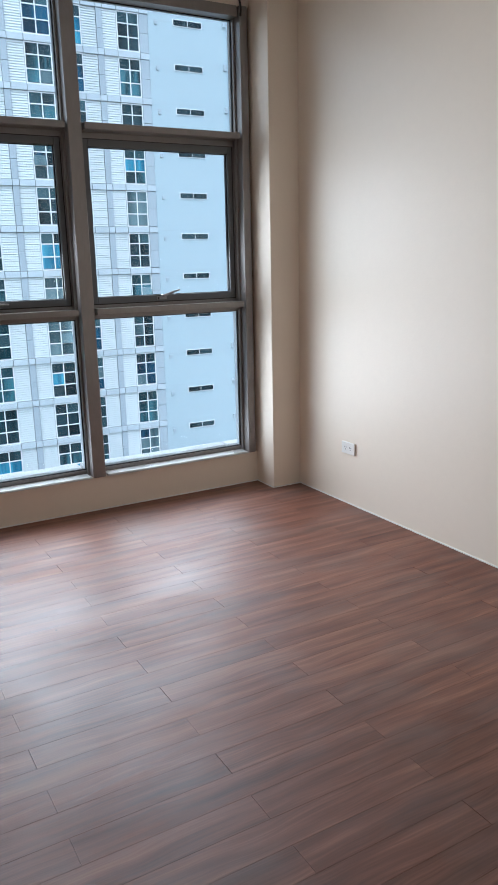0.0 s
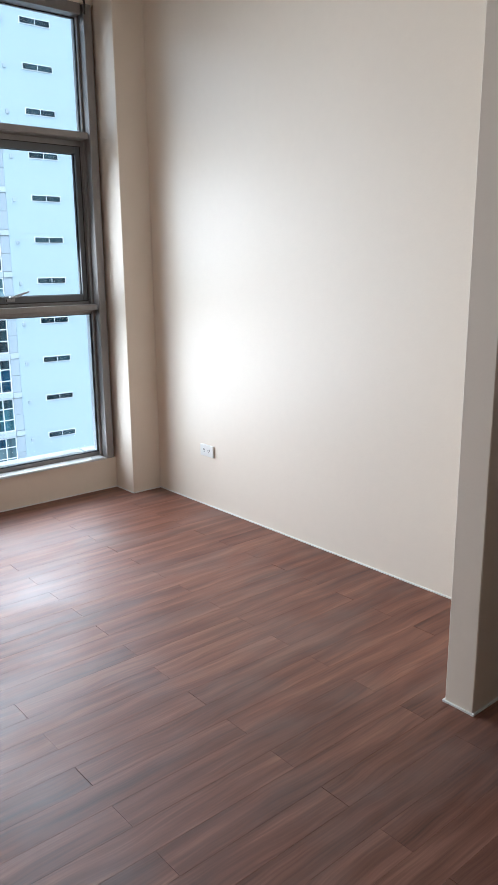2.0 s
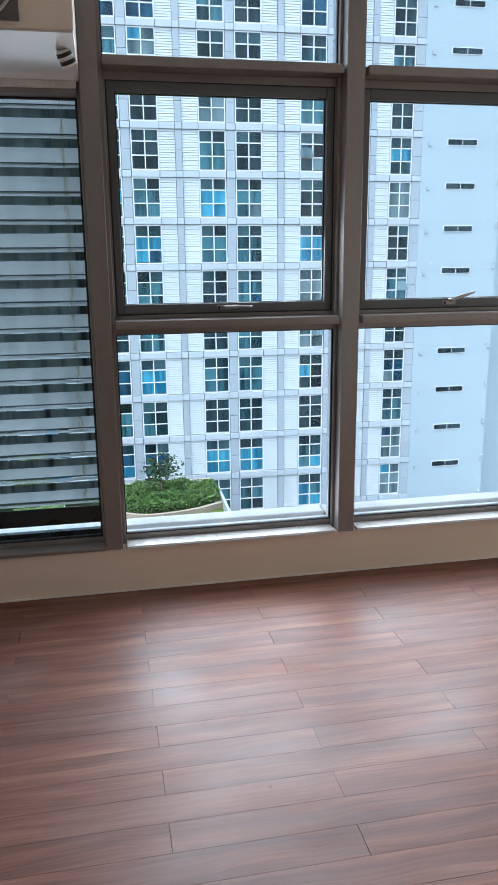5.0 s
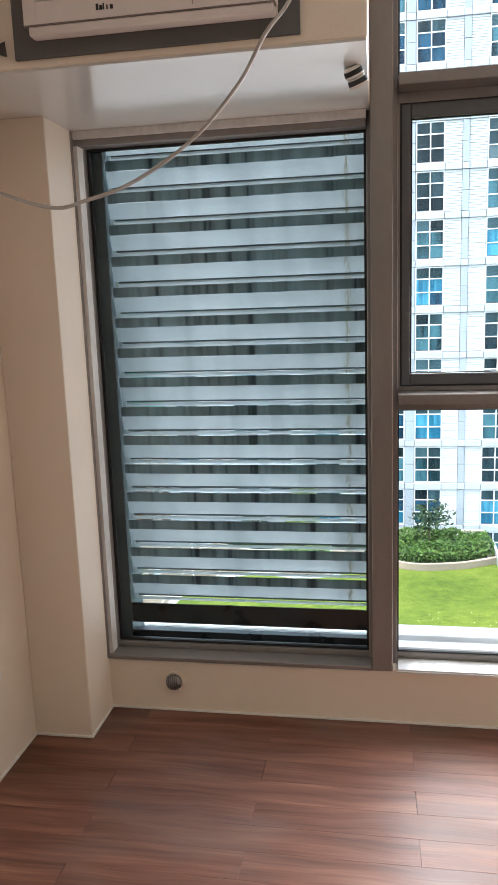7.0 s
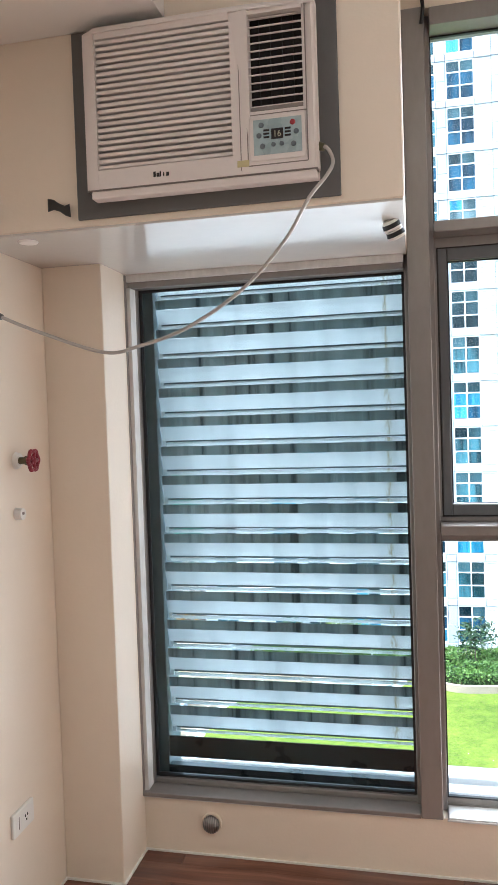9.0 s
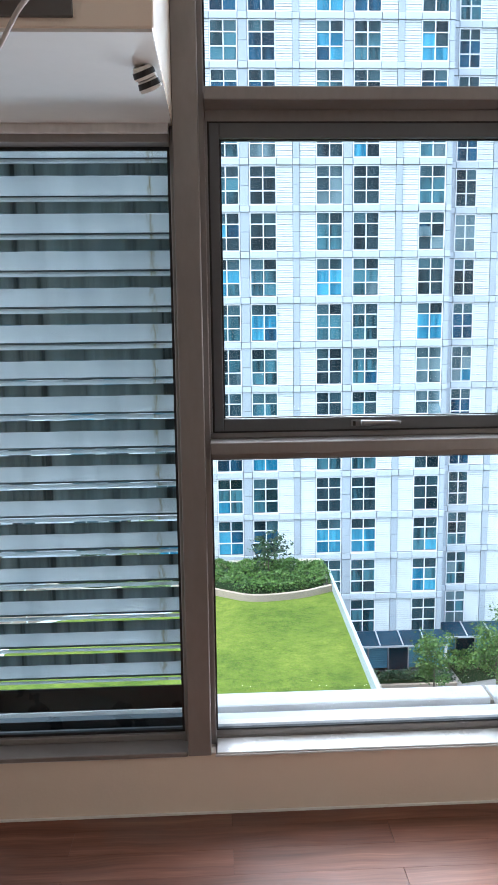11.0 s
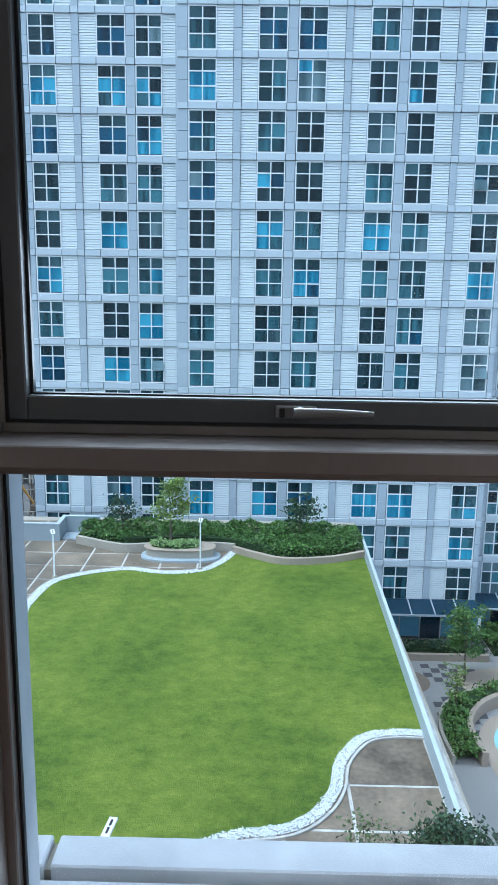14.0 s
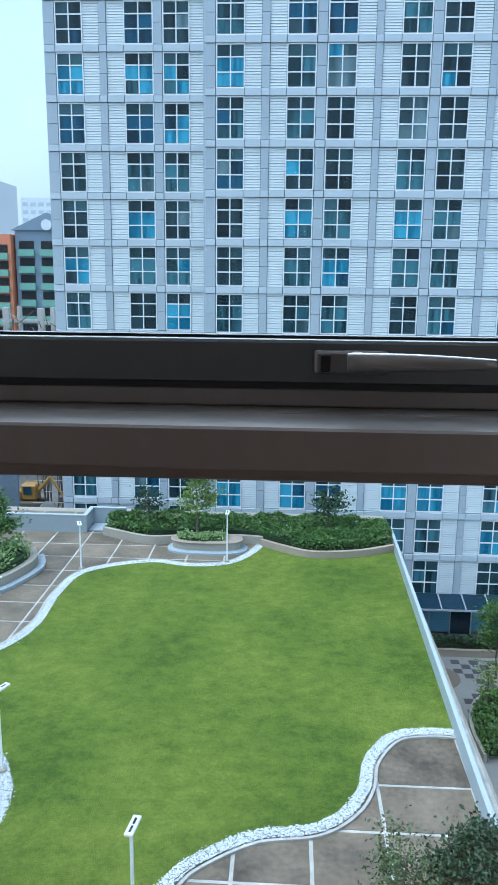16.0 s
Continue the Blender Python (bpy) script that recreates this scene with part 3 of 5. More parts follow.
# ---- ledge of the own building outside ----
ledge = thing("window_ledge", (0.6, 4.5, -0.2), "weathered white concrete ledge outside the windows", "ledge", kind="structure")
part("ledge_top", box_bm(-3.0, 4.2, 4.345, 4.508, -0.25, 0.172, 0.004), LEDGE, ledge)
for x0, x1 in ((-3.0, -0.94), (-0.925, 0.055), (0.07, 1.051), (1.066, 2.047), (2.062, 4.2)):
    part("ledge_coping", box_bm(x0, x1, 4.528, 4.62, -0.25, 0.186, 0.004), LEDGE, ledge)
part("ledge_joint", box_bm(-3.0, 4.2, 4.535, 4.61, -0.25, 0.170), CONCRETE, ledge)
part("ledge_joint", box_bm(-3.0, 4.2, 4.508, 4.528, -0.25, 0.150), CONCRETE, ledge)
solid("wall_outside", box_bm(-9, 9, 4.43, 4.60, -21.3, -0.26), LEDGE, "pale outer wall of the own building below the ledge", "wall", kind="structure")

# ---- air conditioner ----
board = solid("mounting_board", box_bm(-0.814, -0.135, 3.600, 3.6095, 2.028, 2.502, 0.002), GREY_BOARD, "dark grey board framing the air conditioner", "board")
ac = thing("air_conditioner", (-0.47, 3.6, 2.06), "aged white window air conditioner with a slatted grille", "air conditioner")
AX0, AX1, AZ0, AZ1, AY = -0.763, -0.180, 2.060, 2.468, 3.544
part("body", box_bm(AX0 + 0.006, AX1 - 0.004, AY + 0.0375, 4.0, AZ0 + 0.006, AZ1 - 0.004), AC_PLASTIC, ac)
bm = bmesh.new()
GX0, GX1, GZ0, GZ1 = -0.728, -0.385, 2.128, 2.448
VX0, VX1, VZ0, VZ1 = -0.340, -0.212, 2.225, 2.452
fy0, fy1 = AY, AY + 0.034
for a in ((AX0, GX0, AZ0 + 0.022, AZ1), (GX0, GX1, GZ1, AZ1), (GX0, GX1, AZ0 + 0.022, GZ0), (GX1, VX0, AZ0 + 0.022, AZ1), (VX1, AX1, AZ0 + 0.022, AZ1), (VX0, VX1, VZ1, AZ1), (VX0, VX1, AZ0 + 0.022, VZ0)):
    bx(bm, a[0], a[1], fy0, fy1, a[2], a[3])
bmesh.ops.remove_doubles(bm, verts=bm.verts[:], dist=0.0005)
edge = [e for e in bm.edges if all(abs(v.co.y - fy0) < 1e-4 for v in e.verts) and (all(abs(v.co.x - AX0) < 1e-4 for v in e.verts) or all(abs(v.co.x - AX1) < 1e-4 for v in e.verts) or all(abs(v.co.z - AZ1) < 1e-4 for v in e.verts))]
bmesh.ops.bevel(bm, geom=edge, offset=0.009, segments=3, affect="EDGES")
front = part("front_panel", bm, AC_PLASTIC, ac)
part("panel_seam", box_bm(-0.3655, -0.3635, AY - 0.0006, AY + 0.004, 2.09, 2.463), AC_SHADE, front)
part("lip_seam", box_bm(AX0 + 0.004, AX1 - 0.003, AY + 0.002, AY + 0.03, AZ0 + 0.0195, AZ0 + 0.0225), AC_SHADE, ac)
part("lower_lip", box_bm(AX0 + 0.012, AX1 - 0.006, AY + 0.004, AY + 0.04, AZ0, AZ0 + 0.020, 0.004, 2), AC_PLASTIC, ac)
# recess backing coloured as if in the slats' shade
part("grille_recess", box_bm(GX0, GX1, AY + 0.0335, AY + 0.036, GZ0, GZ1), AC_SHADE, front)
N = 21
for i in range(N):
    z = GZ0 + (i + 0.5) * (GZ1 - GZ0) / N
    part("grille_slat", box_bm(GX0, GX1, AY + 0.003, AY + 0.030, z - 0.0046, z + 0.0046, 0.0015), AC_PLASTIC, front)
part("air_outlet", box_bm(VX0, VX1, AY + 0.030, AY + 0.0333, VZ0, VZ1), AC_DARK, front)
for i in range(12):
    z = VZ0 + 0.016 + i * 0.0187
    part("outlet_vane", box_bm(VX0, VX1, AY + 0.012, AY + 0.017, z - 0.0011, z + 0.0011), AC_PLASTIC, front)
panel = part("control_panel", box_bm(-0.343, -0.208, AY - 0.003, AY + 0.002, 2.108, 2.212, 0.003, 2), AC_PLASTIC, front)
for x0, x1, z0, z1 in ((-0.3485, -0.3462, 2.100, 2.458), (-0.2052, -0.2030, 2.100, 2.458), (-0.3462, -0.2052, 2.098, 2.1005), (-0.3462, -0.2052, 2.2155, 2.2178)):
    part("panel_seam", box_bm(x0, x1, AY - 0.0006, AY + 0.004, z0, z1), AC_SHADE, front)
part("outlet_sill", box_bm(VX0 + 0.001, VX1 - 0.001, AY + 0.004, AY + 0.03, VZ0 + 0.001, VZ0 + 0.012, 0.002), AC_SHADE, front)
for x in (-0.318, -0.291, -0.262, -0.236):
    part("outlet_guide", box_bm(x, x + 0.0012, AY + 0.02, AY + 0.0295, VZ0 + 0.013, VZ1 - 0.001), AC_DARK, front)
part("control_film", box_bm(-0.332, -0.217, AY - 0.0045, AY - 0.0028, 2.121, 2.203), PANEL_BLUE, panel, "blue-grey printed control film")
part("display", box_bm(-0.289, -0.261, AY - 0.0062, AY - 0.0043, 2.155, 2.179), AC_DARK, panel, "dark display that reads 16")
for x, z, r in ((-0.313, 2.190, 0.0065), (-0.319, 2.166, 0.0065), (-0.311, 2.141, 0.0065), (-0.285, 2.143, 0.0055), (-0.265, 2.143, 0.0055), (-0.237, 2.140, 0.0065), (-0.230, 2.168, 0.0065), (-0.238, 2.190, 0.0068)):
    bm = bmesh.new()
    cyl(bm, (x, AY - 0.0045, z), (x, AY - 0.008, z), r, r * 0.8, 14)
    part("button", bm, BUTTON_RED if (x, z) == (-0.238, 2.190) else BUTTON, panel)
for x in (-0.301, -0.250):
    for z in (2.177, 2.169, 2.161):
        part("printed_bar", box_bm(x - 0.007, x + 0.007, AY - 0.0054, AY - 0.0043, z - 0.0022, z + 0.0022), AC_DARK, panel)


def lettering(text, size, at, material, parent, name):
    """Small raised characters on an upright face."""
    cu = bpy.data.curves.new(name, "FONT")
    cu.body, cu.size, cu.extrude = text, size, 0.0004
    tmp = new("lettering_source", cu)
    me = bpy.data.meshes.new_from_object(tmp.evaluated_get(bpy.context.evaluated_depsgraph_get()))
    bpy.data.objects.remove(tmp)
    me.materials.clear()
    me.materials.append(material)
    me.transform(pose(*at, 90, 0, 0))
    me.transform(Matrix.Translation(-base_of(parent)))
    ob = new(name, me)
    ob.parent = parent
    return ob


DIGIT = paint("display_digit", (0.45, 0.42, 0.30), 0.5)
lettering("16", 0.020, (-0.285, AY - 0.0066, 2.160), DIGIT, panel, "digits")
bm = bmesh.new()
for i, (w, h) in enumerate(((0.006, 0.013), (0.007, 0.009), (0.003, 0.013), (0.003, 0.009), (0.007, 0.009))):
    bx(bm, -0.585 + i * 0.0082, -0.585 + i * 0.0082 + w, AY - 0.0012, AY + 0.001, 2.098, 2.098 + h)
part("maker_mark", bm, AC_DARK, front, "small dark maker's mark")
tape = part("tape_tab", box_bm(-0.374, -0.345, AY - 0.0012, AY + 0.0005, 2.099, 2.114), TAPE, front, "yellowed strip of tape")
cable = [(-0.176, 3.565, 2.135), (-0.160, 3.553, 2.125), (-0.145, 3.525, 2.085), (-0.155, 3.49, 2.045), (-0.195, 3.455, 1.985), (-0.251, 3.45, 1.895), (-0.353, 3.45, 1.793), (-0.488, 3.45, 1.714), (-0.601, 3.45, 1.680), (-0.691, 3.45, 1.669),
         (-0.849, 3.45, 1.723), (-0.962, 3.45, 1.771), (-1.06, 3.44, 1.82), (-1.137, 3.42, 1.86)]
power = thing("power_cable", (-0.6, 3.45, 1.67), "grey power cable hanging from the air conditioner", "cable")
part("cord", sweep(curve_through(cable, 6), 0.0043), CABLE, power, soft=True)
bm = bmesh.new()
cyl(bm, (-1.0, 3.448, 1.788), (-0.955, 3.45, 1.768), 0.009, 0.0075, 10)
part("cord_sleeve", bm, GREY_BOARD, power, "dark sleeve on the cord")
bm = bmesh.new()
cyl(bm, (-0.182, 3.566, 2.136), (-0.168, 3.562, 2.131), 0.011, 0.009, 12)
part("grommet", bm, BRASS, power)


def tape_scrap(x, z, w, h, tilt):
    bm = bmesh.new()
    rows = []
    for i in range(5):
        u = i / 4
        rows.append([bm.verts.new((x + (u - 0.5) * w, 3.606 - 0.012 * u * u * (1 + 0.5 * k), z + (k - 0.5) * h + 0.008 * math.sin(u * 5 + k) - tilt * u)) for k in (0, 1)])
    for a, b in zip(rows, rows[1:]):
        bm.faces.new((a[0], b[0], b[1], a[1]))
    bmesh.ops.solidify(bm, geom=bm.faces[:], thickness=0.0015)
    solid("tape_scrap", bm, GREY_BOARD, "torn scrap of dark grey tape stuck on the wall", "tape", "tape scraps on the bulkhead")


tape_scrap(-0.865, 2.072, 0.07, 0.028, 0.015)
tape_scrap(-1.065, 2.075, 0.045, 0.05, 0.0)

# ---- small fittings of the room ----
stub = thing("hose_stub", (-0.02, 3.80, 2.0), "short patterned pipe stub under the bulkhead", "pipe")
bm = bmesh.new()
cyl(bm, (-0.028, 3.79, 2.006), (-0.020, 3.80, 1.985), 0.02, 0.024, 20)
part("upper_ring", bm, PLASTIC_WHITE, stub)
bm = bmesh.new()
cyl(bm, (-0.026, 3.795, 1.999), (-0.022, 3.799, 1.989), 0.0235, 0.0245, 20)
part("dark_band", bm, GASKET, stub)
bm = bmesh.new()
cyl(bm, (-0.018, 3.80, 1.984), (-0.010, 3.81, 1.966), 0.021, 0.025, 20)
part("lower_ring", bm, PLASTIC_WHITE, stub)
bm = bmesh.new()
cyl(bm, (-0.016, 3.803, 1.980), (-0.012, 3.807, 1.970), 0.0235, 0.0255, 20)
part("dark_band", bm, GASKET, stub)
bm = bmesh.new()
cyl(bm, (-1.0, 3.68, 2.0065), (-1.0, 3.68, 2.001), 0.028, 0.024, 20)
solid("blanking_disc", bm, CEIL, "small white disc under the bulkhead", "disc")
bm = bmesh.new()
bmesh.ops.create_uvsphere(bm, u_segments=20, v_segments=10, radius=0.03, matrix=pose(-0.692, 4.205, 0.117) @ Matrix.Diagonal((1, 0.6, 1, 1)))
drain = thing("drain_outlet", (-0.692, 4.22, 0.09), "round ribbed steel drain cap on the low wall", "drain cap")
part("cap", bm, CHROME, drain, soft=True)
bm = bmesh.new()
cyl(bm, (-0.692, 4.2205, 0.117), (-0.692, 4.214, 0.117), 0.036, 0.033, 24)
part("flange", bm, WALL, drain)
for k in range(-3, 4):
    bm, rr = bmesh.new(), math.sqrt(0.03 ** 2 - (k * 0.0075) ** 2) + 0.0012
    cyl(bm, (-0.692 + k * 0.0075 - 0.001, 0, 0), (-0.692 + k * 0.0075 + 0.001, 0, 0), rr, rr, 24)
    bmesh.ops.transform(bm, matrix=pose(0, 4.205, 0.117) @ Matrix.Diagonal((1, 0.6, 1, 1)), verts=bm.verts[:])
    part("rib", bm, ALU_DARK, drain)

valve = thing("shutoff_valve", (XW, 3.81, 1.398), "red handwheel valve on a short brass stem", "valve")
bm = bmesh.new()
cyl(bm, (XW, 3.81, 1.398), (XW + 0.012, 3.81, 1.398), 0.026, 0.022, 20)
part("escutcheon", bm, PLASTIC_WHITE, valve)
bm = bmesh.new()
cyl(bm, (XW + 0.01, 3.81, 1.398), (XW + 0.05, 3.81, 1.398), 0.011, 0.009, 12)
cyl(bm, (XW + 0.03, 3.81, 1.398), (XW + 0.042, 3.81, 1.398), 0.014, 0.014, 6)
part("stem", bm, BRASS, valve)
bm = bmesh.new()
for k in range(24):
    a0, a1 = k * math.tau / 24, (k + 1) * math.tau / 24
    r0, r1 = 0.029 + 0.003 * math.cos(a0 * 6), 0.029 + 0.003 * math.cos(a1 * 6)
    cyl(bm, (XW + 0.056, 3.81 + r0 * math.cos(a0), 1.398 + r0 * math.sin(a0)), (XW + 0.056, 3.81 + r1 * math.cos(a1), 1.398 + r1 * math.sin(a1)), 0.006, 0.006, 8)
for k in range(5):
    a0 = k * math.tau / 5
    cyl(bm, (XW + 0.055, 3.81, 1.398), (XW + 0.056, 3.81 + 0.028 * math.cos(a0), 1.398 + 0.028 * math.sin(a0)), 0.006, 0.005, 8)
cyl(bm, (XW + 0.046, 3.81, 1.398), (XW + 0.064, 3.81, 1.398), 0.010, 0.008, 12)
part("handwheel", bm, RED_PAINT, valve, "lobed red handwheel", soft=True)
plug = thing("pipe_plug", (XW, 3.80, 1.24), "small round white plastic pipe plug", "pipe plug")
bm = bmesh.new()
cyl(bm, (XW, 3.80, 1.24), (XW + 0.022, 3.80, 1.24), 0.019, 0.017, 24)
part("plug_body", bm, PLASTIC_WHITE, plug)
part("plug_slot", box_bm(XW + 0.0215, XW + 0.0228, 3.794, 3.806, 1.238, 1.246), AC_SHADE, plug)


def socket(x, side, y0, y1, z0, z1, label, switch):
    """A wall socket plate whose face points along x by side (+1 or -1)."""
    sock = thing("wall_socket", (x, (y0 + y1) / 2, z0), label, "socket", "wall sockets")
    xs = sorted((x, x + side * 0.011))
    part("plate", box_bm(xs[0], xs[1], y0, y1, z0, z1, 0.004, 3), PLASTIC_WHITE, sock)
    f, ym, zm = x + side * 0.0114, (y0 + y1) / 2, (z0 + z1) / 2
    part("insert", box_bm(min(f, f - side * 0.0014), max(f, f - side * 0.0014), ym - 0.045, ym + 0.045, zm - 0.021, zm + 0.021, 0.0004), PLASTIC_WHITE, sock)
    for dy in ((-0.022, 0.022) if not switch else (0.012,)):
        for oy, oz, w, h in ((-0.0065, 0.005, 0.0018, 0.0042), (0.0065, 0.005, 0.0018, 0.0042), (0.0, -0.008, 0.0028, 0.0028)):
            part("slot", box_bm(f - 0.0009, f + 0.0009, ym + dy + oy - w, ym + dy + oy + w, zm + oz - h, zm + oz + h), AC_DARK, sock)
    if switch:
        part("rocker_gap", box_bm(f - 0.001, f + 0.001, ym - 0.030, ym - 0.028, zm - 0.018, zm + 0.018), AC_SHADE, sock)


socket(XE, -1, 3.457, 3.577, 0.298, 0.366, "white double wall socket low on the cream wall", False)
socket(XW, 1, 3.690, 3.808, 0.312, 0.382, "white wall socket with a rocker beside the column", True)

# ---- outside: ground, tower, roof garden, city ----
ZG, ZL = -21.3, -12.5
bm = bmesh.new()
bmesh.ops.create_grid(bm, x_segments=40, y_segments=40, size=1500, matrix=pose(0, 1200, ZG - 0.05))
solid("ground", bm, GROUND, "dull grey city ground reaching the horizon", "ground", kind="structure")

# the apartment tower opposite, floor by floor
tower = thing("apartment_tower", (5, 50, ZG), "tall white apartment tower with gridded windows and louvred panels", "apartment tower")
T0 = Vector((5, 50, ZG))
FLOOR_H, Z_FIRST, FLOORS = 2.8, 0.53 - 2.8 * 7, 18
WIN_H = FLOOR_H - 0.42


def wall_block(name, x0, x1, y0, y1, z1, material):
    part(name, box_bm(x0, x1, y0, y1, ZG, z1), material, tower)


TOP = Z_FIRST + FLOORS * FLOOR_H + 1.2
wall_block("core_wall", -4.62, 15.08, 50.16, 62, TOP, FAC_BACK)
wall_block("core_wall", -14.45, -4.62, 51.76, 62, TOP, FAC_BACK)
wall_block("core_wall", 15.08, 21.69, 51.36, 62, TOP, FAC_BACK)
wall_block("side_wall", -14.46, -14.30, 51.62, 62, TOP, FAC)
wall_block("return_wall", 15.03, 15.075, 50.16, 51.35, TOP, FAC)
wall_block("return_wall", -4.72, -4.60, 50.02, 51.7, TOP, FAC)


def window_mesh(w, h):
    bm = bmesh.new()
    t = 0.07
    bx(bm, 0, w, 0.0, 0.08, 0, t), bx(bm, 0, w, 0.0, 0.08, h - t, h)
    bx(bm, 0, t, 0.0, 0.08, t, h - t), bx(bm, w - t, w, 0.0, 0.08, t, h - t), bx(bm, w / 2 - t / 2, w / 2 + t / 2, 0.0, 0.08, t, h - t)
    for f in (0.36, 0.70):
        for a, b in ((t, w / 2 - t / 2), (w / 2 + t / 2, w - t)):
            bx(bm, a, b, 0.0, 0.08, h * f - t / 2, h * f + t / 2)
    return mesh_from("window", bm, FRAME_WHITE)


def pane_meshes(w, h):
    out = {}
    for row, (a, b) in enumerate(((0.05, 0.35), (0.37, 0.69), (0.71, 0.975))):
        for m in [*PANES, PANE_TOP]:
            out[row, m.name] = mesh_from("pane", box_bm(0, w / 2 - 0.09, 0.045, 0.06, h * a, h * b), m)
    return out


def louvre_mesh(w, h):
    """A panel of thin sloping slats."""
    bm = bmesh.new()
    n = 16
    for i in range(n):
        z = h * i / n
        vs = [bm.verts.new(c) for c in ((0, 0.0, z + 0.026), (w, 0.0, z + 0.026), (w, 0.03, z + h / n), (0, 0.03, z + h / n))]
        bm.faces.new(vs)
        vs = [bm.verts.new(c) for c in ((0, 0.05, z + 0.004), (w, 0.05, z + 0.004), (w, 0.0, z + 0.026), (0, 0.0, z + 0.026))]
        bm.faces.new(vs)
    return mesh_from("louvre_panel", bm, FAC_LOUVRE)


made_meshes = {}


def cached(kind, *key):
    if (kind, key) not in made_meshes:
        made_meshes[kind, key] = {"window": window_mesh, "pane": pane_meshes, "louvre": louvre_mesh,
                                  "panel": lambda w, h, m: mesh_from("facade_panel", box_bm(0, w, 0, 0.14, 0, h, 0.012), MATS[m])}[kind](*key)
    return made_meshes[kind, key]


rng = random.Random(7)
B0 = 0.08
BAY = []
for x0, x1, kind in ((-4.62, -4.0, "p"), (-3.98, -2.32, "w"), (-2.31, -1.37, "l"), (-1.36, -0.87, "p"), (-0.86, 0.06, "l")):
    BAY.append((x0, x1, kind, 50.0))
for k in range(3):
    b = B0 + 6.45 * k
    for x0, x1, kind in ((0, 1.70, "w"), (1.72, 2.29, "p"), (2.31, 4.01, "w"), (4.02, 5.0, "l"), (5.01, 5.44, "p"), (5.45, 6.43, "l")):
        if b + x0 < 14.7 and not (k == 2 and kind != "w"):
            BAY.append((b + x0, b + x1, kind, 50.0))
BAY += [(14.70, 15.06, "p", 50.0)]
for x0, x1, kind in ((-14.46, -13.78, "p"), (-13.76, -12.11, "w"), (-12.10, -11.15, "l"), (-11.14, -10.68, "p"), (-10.67, -9.67, "l"), (-9.65, -7.88, "w"), (-7.87, -7.34, "p"), (-7.32, -5.70, "w"), (-5.69, -4.63, "l")):
    BAY.append((x0, x1, kind, 51.6))
for x0, x1, kind in ((15.08, 15.66, "p"), (15.68, 17.07, "w"), (17.08, 18.07, "l"), (18.08, 18.51, "p"), (18.52, 19.45, "l"), (19.47, 21.03, "w"), (21.04, 21.69, "p")):
    BAY.append((x0, x1, kind, 51.2))
for f in range(FLOORS):
    zb = Z_FIRST + 0.42 + f * FLOOR_H
    for x0, x1, kind, y in BAY:
        w = round(x1 - x0, 3)
        at = Vector((x0, y, zb)) - T0
        piece("band_panel", cached("panel", round(w - 0.026, 3), 0.375, "facade_band"), at + Vector((0.013, -0.05, -0.398)), tower)
        if kind == "p":
            for zo, hh in ((0.006, 1.18), (1.196, 1.18)):
                piece("facade_panel", cached("panel", round(w - 0.03, 3), hh - 0.012, "facade_panel"), at + Vector((0.015, 0.0, zo + 0.006)), tower)
        elif kind == "l":
            piece("louvre_panel", cached("louvre", w, WIN_H), at + Vector((0, 0.06, 0)), tower)
        else:
            wo = piece("window", cached("window", w, WIN_H), at + Vector((0, 0.02, 0)), tower)
            pm = cached("pane", w, WIN_H)
            pick = rng.choices(range(5), (27, 30, 21, 7, 15))[0]
            for col in (0, 1):
                for row in (0, 1, 2):
                    m = PANES[pick] if rng.random() < 0.88 else PANES[rng.randrange(5)]
                    if row == 2 and pick != 3:
                        m = PANE_TOP if rng.random() < 0.6 else PANES[0]
                    piece("pane", pm[row, m.name], Vector((0.065 + col * (w / 2 - 0.03), 0, 0)), wo)
            if rng.random() < 0.035:
                bm = box_bm(0, w / 2 - 0.06, -0.02, 0.02, 0, 0.75)
                ob = new("open_sash", mesh_from("open_sash", bm, PANES[3]))
                ob.parent, ob.location = wo, (0.03 + rng.randrange(2) * w / 2, -0.12, 0.86)
                ob.rotation_euler = (radians(-17), 0, 0)
# plain end wall with small strip windows
part("end_wall", box_bm(21.69, 27.62, 51.22, 62, ZG, TOP), FAC_PLAIN, tower)
part("far_wall", box_bm(27.62, 45, 54.1, 62, ZG, TOP), FAC_PLAIN, tower)
strip = mesh_from("strip_window", box_bm(0, 2.2, -0.03, 0.1, 0, 0.44), FRAME_WHITE)
strip_pane = mesh_from("pane", box_bm(0, 1.01, -0.05, -0.02, 0.05, 0.39), PANES[0])
vent = mesh_from("wall_vent", box_bm(0, 0.24, -0.08, 0.02, 0, 0.26, 0.02), FAC)
groove = mesh_from("groove", box_bm(0, 5.85, -0.004, 0.02, 0, 0.035), FAC)
short_groove = mesh_from("groove", box_bm(0, 2.4, -0.004, 0.02, 0, 0.03), FAC)
bracket = mesh_from("downpipe_bracket", box_bm(0, 0.22, -0.16, 0.02, 0, 0.42, 0.03), FAC)
for f in range(FLOORS):
    zc = Z_FIRST + f * FLOOR_H - 0.25
    so = piece("strip_window", strip, Vector((23.5, 51.22, zc - 0.22)) - T0, tower)
    for k in (0.06, 1.13):
        piece("pane", strip_pane, (k, 0, 0), so)
    piece("wall_vent", vent, Vector((22.13, 51.22, zc - 0.3)) - T0, tower)
    piece("groove", groove, Vector((21.74, 51.22, zc + 0.42)) - T0, tower)
    piece("groove", groove, Vector((21.74, 51.22, zc)) - T0, tower)
    piece("groove", short_groove, Vector((23.44, 51.22, zc + 1.3)) - T0, tower)
    piece("downpipe_bracket", bracket, Vector((27.33, 51.22, zc + 0.1)) - T0, tower)
